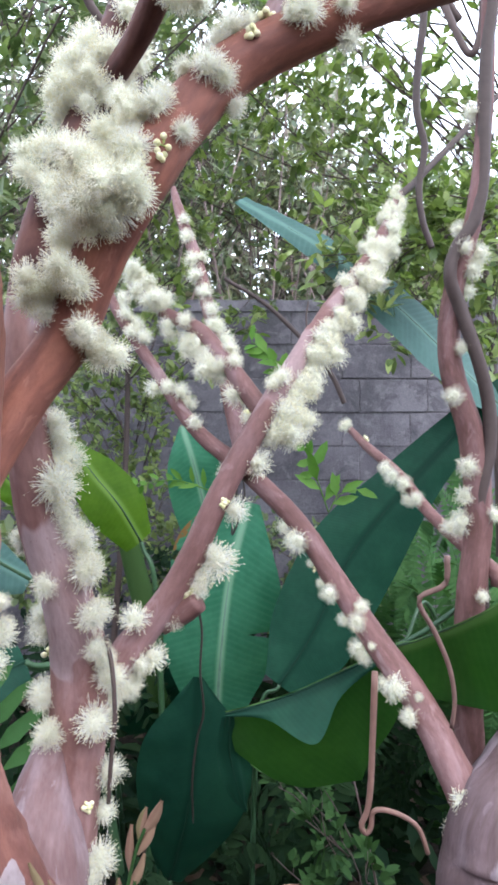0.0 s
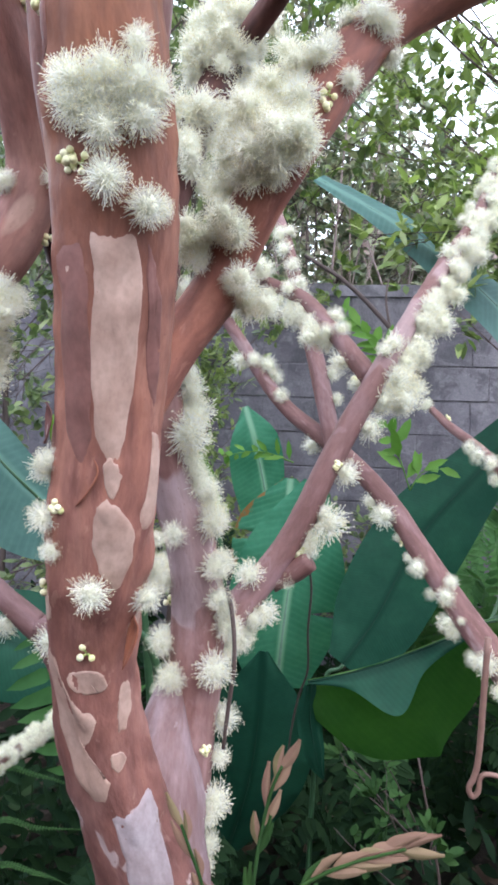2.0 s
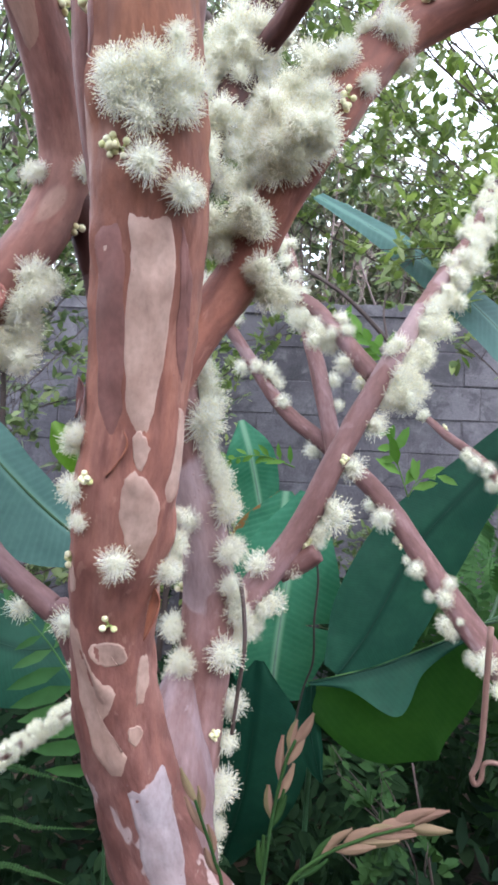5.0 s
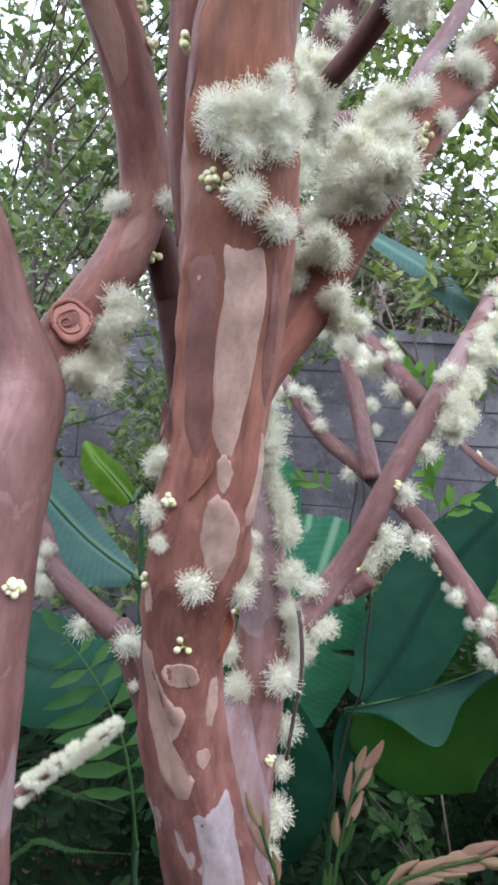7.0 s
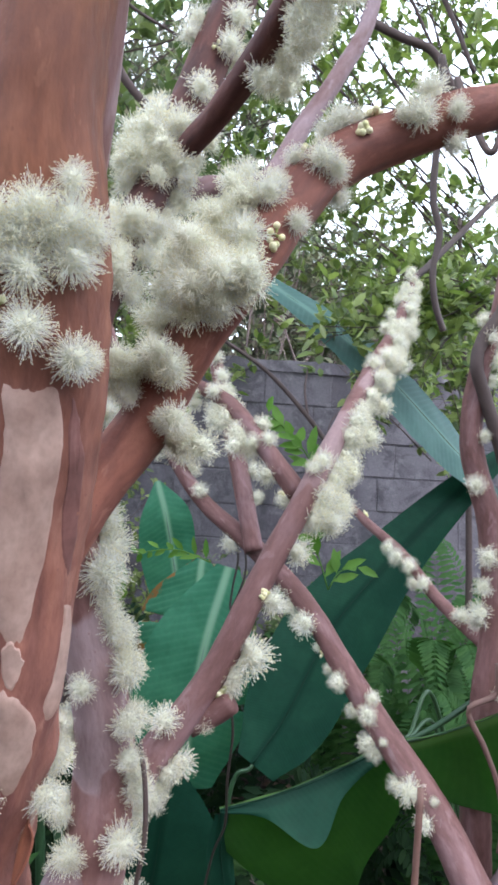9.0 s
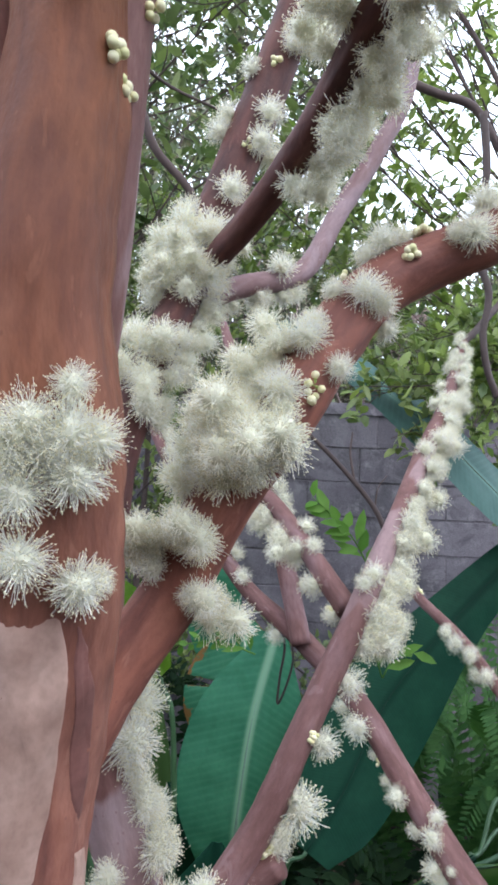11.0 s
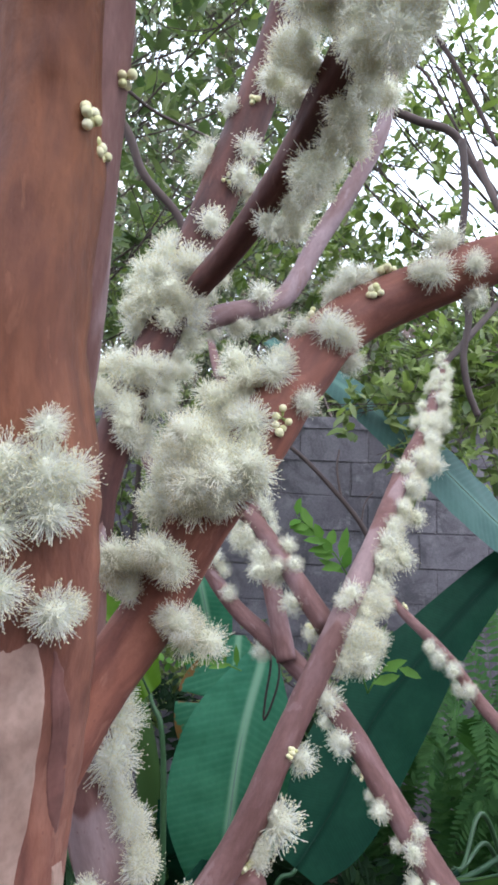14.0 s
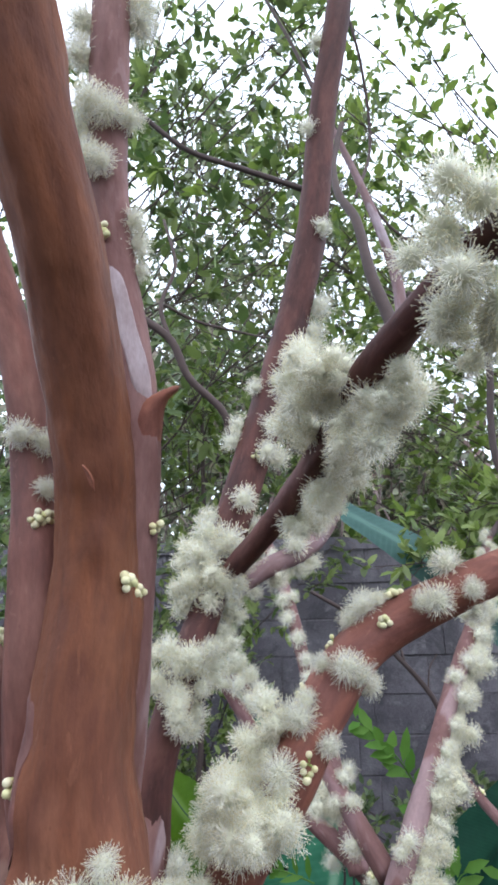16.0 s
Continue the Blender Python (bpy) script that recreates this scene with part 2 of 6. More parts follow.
SHRUB = plain("shrub_leaf", [(0.07, 0.115, 0.035), (0.2, 0.27, 0.075), (0.32, 0.38, 0.13), (0.11, 0.155, 0.055), (0.26, 0.31, 0.11)], 0.35, 30, 0.38, (1.25, 1.4, 0.8))
# greens paled to paint haze onto the trees behind the wall
SHRUB_DARK = plain("shrub_leaf_dark", [(0.075, 0.11, 0.065), (0.16, 0.19, 0.1), (0.12, 0.14, 0.1), (0.25, 0.27, 0.15), (0.26, 0.22, 0.17)], 0.4, 30, 0.3, (1.2, 1.3, 0.9))
# greyish pale leaf colours stand for distance haze
WOODS = plain("hazed_far_leaf", [(0.13, 0.155, 0.11), (0.25, 0.28, 0.19), (0.36, 0.39, 0.28), (0.3, 0.25, 0.21), (0.2, 0.21, 0.16), (0.42, 0.44, 0.34)], 0.6, 12, 0.35, (1.2, 1.25, 0.95))
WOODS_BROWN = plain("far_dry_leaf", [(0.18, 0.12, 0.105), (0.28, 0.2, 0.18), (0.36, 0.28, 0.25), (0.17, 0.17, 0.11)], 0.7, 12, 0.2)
SHRUB_MID = plain("shrub_leaf_mid", [(0.06, 0.1, 0.04), (0.13, 0.18, 0.07), (0.23, 0.28, 0.11), (0.085, 0.125, 0.055), (0.28, 0.32, 0.145)], 0.35, 30, 0.34, (1.25, 1.4, 0.9))
# near-black greens: the shade near the ground is put into the leaf colour
SHADE_PAINTED_LEAF = plain("shade_painted_leaf", [(0.006, 0.015, 0.008), (0.012, 0.027, 0.011), (0.008, 0.02, 0.011), (0.02, 0.036, 0.013)], 0.75, 30, 0.0, (1.2, 1.4, 0.8), 0.05)
FERN = plain("fern_leaf", [(0.033, 0.095, 0.028), (0.065, 0.145, 0.042), (0.045, 0.115, 0.036)], 0.65, 50, 0.25, (1.2, 1.4, 0.7), 0.12)
# fern greens lowered in colour to stand for shade low down
LOW_LEAF = plain("low_leaf", [(0.022, 0.055, 0.016), (0.04, 0.085, 0.024), (0.03, 0.07, 0.022)], 0.7, 50, 0.15, (1.2, 1.4, 0.7), 0.08)
FERN_SHADE_PAINTED = plain("fern_leaf_shade_painted", [(0.007, 0.018, 0.008), (0.014, 0.03, 0.011), (0.01, 0.024, 0.011)], 0.75, 50, 0.05, (1.2, 1.4, 0.8), 0.05)
SHOOT = plain("young_shoot", [(0.075, 0.18, 0.025), (0.13, 0.26, 0.045)], 0.5, 50, 0.3, (1.2, 1.4, 0.6), 0.15)
STRAW = plain("dry_straw", [(0.19, 0.11, 0.08), (0.25, 0.16, 0.105), (0.15, 0.125, 0.06)], 0.7, 80, 0.1, (1.1, 1.0, 0.8), 0.15)
DRY_LEAF = plain("dead_leaf", [(0.06, 0.035, 0.022), (0.1, 0.06, 0.036), (0.04, 0.025, 0.018)], 0.7, 60)
VINE = plain("vine", [(0.15, 0.085, 0.07), (0.2, 0.11, 0.085)], 0.6, 120)
CANE = plain("dry_cane", [(0.2, 0.145, 0.13), (0.14, 0.105, 0.1), (0.27, 0.2, 0.18), (0.1, 0.075, 0.07)], 0.8, 20)
BARK_VINE = plain("dark_bough", [(0.065, 0.045, 0.04), (0.1, 0.068, 0.06)], 0.7, 90)
VINE_THIN = plain("thin_vine", [(0.03, 0.025, 0.02), (0.05, 0.035, 0.03)], 0.6, 120)
RIB_PALE = plain("pale_midrib", [(0.17, 0.3, 0.2), (0.22, 0.36, 0.25)], 0.5, 60)
RIB_DARK = plain("dark_midrib", [(0.007, 0.03, 0.018), (0.01, 0.036, 0.02)], 0.6, 60, spec=0.1)
STALK = plain("leaf_stalk", [(0.03, 0.075, 0.035), (0.045, 0.1, 0.04)], 0.4, 50)


# dark soil, made near black so its colour includes the shade under the leaves
def soil_material():
    m = Mat("shade_darkened_soil", 0.9, 0.2)
    v = m.coords()
    a, b = m.noise(v, 3, 5), m.noise(v, 45, 6, 0.65)
    c = m.mix(m.ramp(a, (0.35, (0, 0, 0)), (0.65, (1, 1, 1))), (0.012, 0.010, 0.008), (0.03, 0.023, 0.017))
    c = m.mix(m.ramp(b, (0.5, (0, 0, 0)), (0.75, (1, 1, 1))), c, (0.05, 0.037, 0.025))
    m.colour(c).bump(b, 0.8, 0.03)
    return m.m


def block_material():
    """Weathered grey concrete block with damp stains and patches of pale efflorescence."""
    m = Mat("concrete_block", 0.9, 0.2)
    geo = m.node("ShaderNodeNewGeometry").outputs["Position"]
    a, b, c3 = m.noise(geo, 2.2, 5, 0.6), m.noise(geo, 14, 6, 0.65), m.noise(geo, 120, 4, 0.6)
    rnd = m.node("ShaderNodeObjectInfo").outputs["Random"]
    c = m.mix(rnd, (0.165, 0.153, 0.17), (0.2, 0.186, 0.204))
    c = m.mix(m.ramp(a, (0.42, (0, 0, 0)), (0.6, (0.95, 0.95, 0.95))), c, (0.115, 0.105, 0.12))
    mould = m.noise(geo, 5.5, 6, 0.7, 0.6)
    c = m.mix(m.ramp(mould, (0.49, (0, 0, 0)), (0.62, (0.7, 0.7, 0.7))), c, (0.07, 0.068, 0.075))
    c = m.mix(m.ramp(b, (0.55, (0, 0, 0)), (0.72, (0.8, 0.8, 0.8))), c, (0.26, 0.243, 0.26))
    c = m.mix(0.5, c, m.ramp(c3, (0.3, (0.5, 0.5, 0.5)), (0.65, (1, 1, 1))), "MULTIPLY")
    m.colour(c).bump(c3, 0.6, 0.004).bump(b, 0.5, 0.01)
    return m.m


def mortar_material():
    m = Mat("dark_mortar", 0.95, 0.1)
    n = m.noise(m.coords(), 60, 4)
    m.colour(m.ramp(n, (0.3, (0.10, 0.09, 0.1)), (0.7, (0.19, 0.172, 0.19)))).bump(n, 0.6, 0.005)
    return m.m


SOIL, BLOCK, MORTAR = soil_material(), block_material(), mortar_material()


# ---- small tools ----
def mesh_of(name, verts, faces, material, attr=None, attr_name="", smooth=True, slots=None, more=()):
    me = bpy.data.meshes.new(name)
    me.from_pydata(np.asarray(verts, dtype=float).tolist(), [], faces)
    for mat in (material, *more):
        me.materials.append(mat)
    if slots is not None:
        me.polygons.foreach_set("material_index", np.asarray(slots, dtype=np.int32))
    if smooth:
        me.polygons.foreach_set("use_smooth", np.ones(len(me.polygons), dtype=bool))
    if attr is not None:
        a = me.attributes.new(attr_name, "FLOAT_VECTOR", "POINT")
        a.data.foreach_set("vector", np.asarray(attr, dtype=np.float32).ravel())
    me.update()
    return me


def put(name, me, parent=None, label="", matrix=None):
    ob = new(name, me)
    if parent:
        ob.parent = parent
    if matrix is not None:
        ob.matrix_local = matrix
    return tagged(ob, label)


def thing(name, place, label, category, group="", kind=""):
    """A top-level Empty at a thing's base."""
    ob = new(name)
    ob.empty_display_size = 0.05
    ob.location = place
    return tagged(ob, label, category, group, kind)


def under(ob, parent):
    """Parent ob, whose mesh is in world metres, to a thing whose Empty stands elsewhere."""
    ob.parent = parent
    up, off = parent, Vector()
    while up:
        off += up.location
        up = up.parent
    ob.location = -off
    return ob


class Bag:
    """Vertices and faces of many pieces, joined into one mesh."""

    def __init__(self):
        self.v, self.f, self.s, self.a, self.n, self.leaves = [], [], [], [], 0, []

    def add(self, v, f, slot=0, a=None):
        v = np.asarray(v, dtype=float)
        self.v.append(v)
        n = self.n
        self.f += [tuple([i + n for i in q]) for q in f]
        self.s += [slot] * len(f) if isinstance(slot, int) else slot
        self.a.append(np.zeros_like(v) if a is None else np.asarray(a, dtype=float))
        self.n += len(v)
        return self

    def unfold(self):
        """Turns the leaves noted so far into pointed blades, folded along the middle."""
        p, d, face = (np.array([row[k] for row in self.leaves], float) for k in range(3))
        size = np.array([row[3:5] for row in self.leaves], float)
        length, width = size[:, :1], size[:, 1:]
        norm = lambda q: q / np.maximum(np.linalg.norm(q, axis=1), 1e-9)[:, None]
        d = norm(d)
        x = norm(np.cross(d, face) + 1e-6)
        z = np.cross(x, d)
        spots = ((0, 0, 0), (0.35, 0.5, 0.12), (0.75, 0.36, 0.05), (1, 0, -0.15), (0.75, -0.36, 0.05), (0.35, -0.5, 0.12), (0.4, 0, -0.02), (0.75, 0, -0.06))
        v = np.stack([p + d * length * k + x * width * q + z * width * h for k, q, h in spots], axis=1).reshape(-1, 3)
        f = [(0, 6, 1), (1, 6, 7, 2), (2, 7, 3), (0, 5, 6), (5, 4, 7, 6), (4, 3, 7)]
        count, self.leaves = len(p), []
        return self.add(v, [tuple([i + 8 * k for i in q]) for k in range(count) for q in f])

    def mesh(self, name, material, attr_name="", more=(), smooth=True):
        if self.leaves:
            self.unfold()
        return mesh_of(name, np.vstack(self.v), self.f, material, np.vstack(self.a) if attr_name else None, attr_name, smooth, self.s, more)


def unit(v):
    v = np.asarray(v, dtype=float)
    return v / max(1e-12, np.linalg.norm(v))


def spline(c, n):
    """n points of a smooth curve through the points c."""
    c = np.asarray(c, dtype=float)
    k = len(c)
    u = np.linspace(0, k - 1, n)
    i = np.minimum(u.astype(int), k - 2)
    w = (u - i).reshape(-1, *[1] * (c.ndim - 1))
    p = np.concatenate([[2 * c[0] - c[1]], c, [2 * c[-1] - c[-2]]])
    a, b, d, e = p[i], p[i + 1], p[i + 2], p[i + 3]
    return 0.5 * (2 * b + (d - a) * w + (2 * a - 5 * b + 4 * d - e) * w ** 2 + (3 * b - a - 3 * d + e) * w ** 3)


def leaflet(bag, place, way, face, length, width):
    """Notes one leaf, to be unfolded with the rest of its bag."""
    bag.leaves.append((tuple(place), tuple(way), tuple(face), length, width))


# ---- limbs ----
class Limb:
    """A tapered, slightly fluted limb along a curve; at(s, angle) is a place on its bark. Angle 0 faces -y."""

    def __init__(self, points, radii, sides=20, step=0.006, flute=0.05, seed=0, round_end=True):
        pts, rad = np.array(points, float), np.array(radii, float)
        length = np.linalg.norm(np.diff(pts, axis=0), axis=1).sum()
        self.n = n = max(12, int(length / step))
        self.c, self.r = spline(pts, n), np.maximum(spline(rad, n), 0.0004)
        t = np.gradient(self.c, axis=0)
        self.t = t / np.linalg.norm(t, axis=1)[:, None]
        ref = np.array((0.03, -1.0, 0.02))
        nn = ref - (self.t @ ref)[:, None] * self.t
        self.nn = nn / np.linalg.norm(nn, axis=1)[:, None]
        self.b = np.cross(self.t, self.nn)
        self.s = np.r_[0, np.cumsum(np.linalg.norm(np.diff(self.c, axis=0), axis=1))]
        self.sides, self.flute, self.seed, self.round_end = sides, flute, seed, round_end

    def swell(self, along, ang):
        k, r = self.seed * 7.31, self.flute
        p = Vector((math.cos(ang) * 1.3 + k, math.sin(ang) * 1.3, along * 9))
        q = Vector((math.cos(ang) * 2.6 + k, math.sin(ang) * 2.6, along * 38 + 3))
        w = Vector((math.cos(ang) * 4 + k, math.sin(ang) * 4, along * 85 + 7))
        knot = max(0, noise.noise(Vector((math.cos(ang) * 1.8 + k, math.sin(ang) * 1.8, along * 24 + 11))) - 0.28)
        return 1 + r * noise.noise(p) + 0.5 * r * noise.noise(q) + 0.3 * r * noise.noise(w) + 3.2 * r * knot

    def at(self, s, deg, lift=0.0):
        """Place and outward normal at the share s of the length and the angle in degrees."""
        u = min(max(s, 0), 1) * (self.n - 1)
        i = min(int(u), self.n - 2)
        w = u - i
        pick = lambda arr: arr[i] * (1 - w) + arr[i + 1] * w
        a = radians(deg)
        d = unit(pick(self.nn) * math.cos(a) + pick(self.b) * math.sin(a))
        return pick(self.c) + d * (pick(self.r) * self.swell(pick(self.s), a) + lift), d

    def mesh(self, name, material):
        bag, m = Bag(), self.sides
        ang = np.arange(m) * 2 * math.pi / m
        v, at = [], []
        for i in range(self.n):
            k = 1.0
            if self.round_end:
                left = (self.s[-1] - self.s[i]) / max(self.r[-1], 1e-6)
                k = math.sqrt(max(0.02, 1 - (1 - min(1, left)) ** 2))
            for a in ang:
                rr = self.r[i] * self.swell(self.s[i], a) * k
                v.append(self.c[i] + (self.nn[i] * math.cos(a) + self.b[i] * math.sin(a)) * rr)
                at.append((math.cos(a) * self.r[i] + self.seed * 0.37, math.sin(a) * self.r[i], self.s[i] + self.seed * 0.61))
        f = [(i * m + j, i * m + (j + 1) % m, (i + 1) * m + (j + 1) % m, (i + 1) * m + j) for i in range(self.n - 1) for j in range(m)]
        e = len(v)
        v += [self.c[-1] + self.t[-1] * self.r[-1] * 0.1, self.c[0]]
        at += [at[-1], at[0]]
        f += [((self.n - 1) * m + j, (self.n - 1) * m + (j + 1) % m, e) for j in range(m)]
        f += [((j + 1) % m, j, e + 1) for j in range(m)]
        return bag.add(v, f, 0, at).mesh(name, material, "bark")


def tube(points, radius, sides=6, step=0.01, taper=1.0):
    """Vertices and faces of a thin round stem through the points."""
    pts = np.array(points, float)
    length = np.linalg.norm(np.diff(pts, axis=0), axis=1).sum()
    n = max(4, int(length / step))
    c = spline(pts, n)
    t = np.gradient(c, axis=0)
    v = []
    up = np.array((0.31, 0.2, 0.93))
    for i in range(n):
        d = unit(t[i])
        x = np.cross(d, up)
        if np.linalg.norm(x) < 0.1:
            x = np.cross(d, (1, 0, 0))
        x = unit(x)
        y = np.cross(d, x)
        r = radius * (1 + (taper - 1) * i / (n - 1))
        v += [c[i] + r * (x * math.cos(k * 2 * math.pi / sides) + y * math.sin(k * 2 * math.pi / sides)) for k in range(sides)]
    f = [(i * sides + k, i * sides + (k + 1) % sides, (i + 1) * sides + (k + 1) % sides, (i + 1) * sides + k) for i in range(n - 1) for k in range(sides)]
    f += [tuple(range(sides))[::-1], tuple((n - 1) * sides + k for k in range(sides))]
    return v, f


def bark_patch(limb, outline, lift=0.0005, rings=9, around=40):
    """A thin shell of bark that follows the limb; outline: (share, angle) corners round it."""
    corners = np.array(outline, float)
    k = len(corners)
    loop = spline(np.vstack([corners[-2:], corners, corners[:3]]), around * (k + 4) + 1)[2 * around:(k + 2) * around:k]
    mid = corners.mean(axis=0)
    rnd = random.Random(len(outline) * 7 + int(corners[0][1]))
    wild = np.minimum((0.0022, 4.5), 0.11 * np.ptp(corners, axis=0))
    wob = lambda i, k: noise.noise(Vector((i * 0.3, k, len(outline) + corners[0][0] * 50))) + 0.4 * noise.noise(Vector((i * 0.8, k + 4, corners[0][0] * 90)))
    loop = loop + np.array([(wob(i, 0) * wild[0] + rnd.uniform(-1, 1) * 0.0001, wob(i, 9) * wild[1]) for i in range(len(loop))])
    v, at, f = [], [], []
    m = len(loop)
    for ring in range(rings + 1):
        q = 1 - ring / (rings + 0.001) if ring < rings else 0.0
        h = lift if ring else -0.0004
        for p in loop if ring < rings else [mid]:
            s, a = mid + (p - mid) * q ** 0.8
            place, d = limb.at(s, a, h)
            v.append(place)
            al = s * limb.s[-1]
            at.append((math.cos(radians(a)) * 0.03 + limb.seed * 0.37, math.sin(radians(a)) * 0.03, al))
    for ring in range(rings - 1):
        f += [(ring * m + j, ring * m + (j + 1) % m, (ring + 1) * m + (j + 1) % m, (ring + 1) * m + j) for j in range(m)]
    f += [((rings - 1) * m + j, (rings - 1) * m + (j + 1) % m, rings * m) for j in range(m)]
    return Bag().add(v, f, 0, at)


# ---- blossom ----
def filament(bag, root, tip, r, rnd):
    """One stamen: a bent thread, three-sided at its foot, with a small knob at its tip."""
    d = unit(tip - root)
    x = unit(np.cross(d, (rnd.uniform(-1, 1), rnd.uniform(-1, 1), rnd.uniform(-1, 1))))
    y = np.cross(d, x)
    mid = (root + tip) / 2 + (x * rnd.uniform(-1, 1) + y * rnd.uniform(-1, 1)) * np.linalg.norm(tip - root) * 0.14
    v = [root + x * r * 1.2, root - x * r * 1.2, mid + (x + y * 0.5) * r, mid - (x + y * 0.5) * r, tip + (x + y) * r * 0.6, tip - (x + y) * r * 0.6]
    bag.add(v, [(0, 1, 3, 2), (2, 3, 5, 4)])
    h = r * 3.1
    v = [tip + p * h for p in (d * 1.2, x - d * 0.5, y * 0.87 - x * 0.5 - d * 0.5, -y * 0.87 - x * 0.5 - d * 0.5)]
    bag.add(v, [(0, 1, 2), (0, 2, 3), (0, 3, 1), (3, 2, 1)], 1)


def blossom_bag(seed, count, radius, thick, heart_size=0.5):
    """A pompom of stamens round a soft downy heart, on a short base; it opens along +z."""
    rnd, bag = random.Random(seed), Bag()
    lift = np.array((0, 0, radius * 0.42))
    uneven = lambda d: 0.97 + 0.34 * noise.noise(Vector(d * 1.4 + seed))
    bm = bmesh.new()
    bmesh.ops.create_icosphere(bm, subdivisions=3, radius=1)
    heart = [np.array(v.co) for v in bm.verts]
    bag.add([lift + d * radius * (heart_size * uneven(d) + 0.1 * noise.noise(Vector(d * 5 + seed)) + rnd.uniform(-0.045, 0.045)) for d in heart], [[v.index for v in f.verts] for f in bm.faces], 2)
    bm.free()
    for i in range(count):
        z = rnd.uniform(-0.55, 1)
        a = rnd.uniform(0, 2 * math.pi)
        q = math.sqrt(max(0, 1 - z * z))
        d = np.array((q * math.cos(a), q * math.sin(a), z))
        way = unit(d + np.array([rnd.gauss(0, 0.2) for _ in range(3)]))
        length = radius * uneven(d) * (rnd.uniform(0.8, 1.08) if i % 2 else rnd.uniform(0.6, 0.88))
        filament(bag, lift + d * 0.32 * radius, lift + way * length, thick, rnd)
    return bag


TUFTS = [blossom_bag(40 + i, 520, 0.0122, 0.00012, 0.43) for i in range(6)]
TUFTS_FAR = [blossom_bag(60 + i, 320, 0.0124, 0.00015, 0.42) for i in range(5)]
TUFTS_COAT = [blossom_bag(80 + i, 300, 0.0120, 0.00014, 0.47) for i in range(5)]
BLOSSOM = [t.mesh("blossom", FILAMENT, more=(ANTHER, HEART)) for t in TUFTS]
BLOSSOM_FAR = [t.mesh("blossom_far", FILAMENT, more=(ANTHER, HEART)) for t in TUFTS_FAR]


def bud_mesh(count, seed):
    """A tuft of round flower buds on short green stalks."""
    rnd = random.Random(seed)
    bag = Bag()
    for i in range(count):
        a, z = i * 2.4, 0.35 + 0.65 * rnd.random()
        q = math.sqrt(1 - z * z)
        d = np.array((q * math.cos(a), q * math.sin(a), z))
        c, r = d * rnd.uniform(0.0032, 0.0058), rnd.uniform(0.0019, 0.0026)
        bm = bmesh.new()
        bmesh.ops.create_icosphere(bm, subdivisions=2, radius=r)
        bag.add([c + np.array(v.co) * (1, 1, 1) for v in bm.verts], [[v.index for v in f.verts] for f in bm.faces])
        bm.free()
        v, f = tube([np.zeros(3), c * 0.5 + (0, 0, 0.0005), c], 0.0008, 5, 0.002)
        bag.add(v, f, 1)
    return bag.mesh("bud_tuft", BUD, more=(BRACT,))


BUDS = [bud_mesh(n, n) for n in (3, 4, 6, 8)]


def facing(place, d, spin, size):
    m = Vector(d).to_track_quat("Z", "Y").to_matrix().to_4x4()
    return Matrix.Translation(Vector(place)) @ m @ Matrix.Rotation(spin, 4, "Z") @ Matrix.Scale(size, 4)


def dress(owner, limb, spots, far=False, rnd=random.Random(5)):
    """Blossoms on a limb, each a part of it: rows of share, angle, size; size 0: a tuft of buds."""
    for s, a, size in spots:
        place, d = limb.at(s, a, -0.001)
        if size == 0:
            ob = put("bud_tuft", rnd.choice(BUDS), owner, "cream round flower buds")
            k = rnd.uniform(0.8, 1.1)
        else:
            ob = put("blossom", rnd.choice(BLOSSOM_FAR if far else BLOSSOM), owner)
            k = size * rnd.uniform(0.92, 1.08)
        tilt = unit(d + np.array([rnd.uniform(-0.25, 0.25) for _ in range(3)]))
        ob.matrix_local = facing(place, tilt, rnd.uniform(0, 6.28), k)


def scatter(s0, s1, a0, a1, count, size, seed):
    """Spots strewn over a stretch of bark."""
    rnd = random.Random(seed)
    return [(rnd.uniform(s0, s1), rnd.uniform(a0, a1), size * rnd.uniform(0.75, 1.15)) for _ in range(count)]


def coat(name, owner, limb, spots, label, near=False, thread=FILAMENT_CREAM):
    """A dense coat of blossom too thick to tell flower from flower: one part. Rows of share, angle, size, lift."""
    bag, rnd = Bag(), random.Random(len(spots))
    for s, a, size, *lift in spots:
        place, d = limb.at(s, a, lift[0] if lift else -0.001)
        turn = np.array(facing((0, 0, 0), unit(d + np.array([rnd.uniform(-0.5, 0.5) for _ in range(3)])), rnd.uniform(0, 6), 1).to_3x3())
        tuft = rnd.choice(TUFTS if near else TUFTS_COAT)
        bag.add(np.vstack(tuft.v) @ turn.T * size + place, tuft.f, tuft.s)
    ob = put(name, bag.mesh(name, thread, more=(ANTHER, HEART)), owner, label)
    return tagged(ob, kind="stuff")


def heaped(spots, seed, layers=2, size=1.0):
    """Two or more blossoms heaped at each spot, the upper ones standing off the bark."""
    rnd = random.Random(seed)
    return [(s + rnd.uniform(-0.012, 0.012), a + rnd.uniform(-14, 14), size * rnd.uniform(0.72, 1.18), 0.011 * k * rnd.uniform(0.6, 1.3)) for s, a in spots for k in range(layers)]


def grow(tree, name, limb, material, label):
    """A limb as a part of its tree; its blossoms are parts of the limb."""
    return tagged(under(put(name, limb.mesh(name, material)), tree), label)

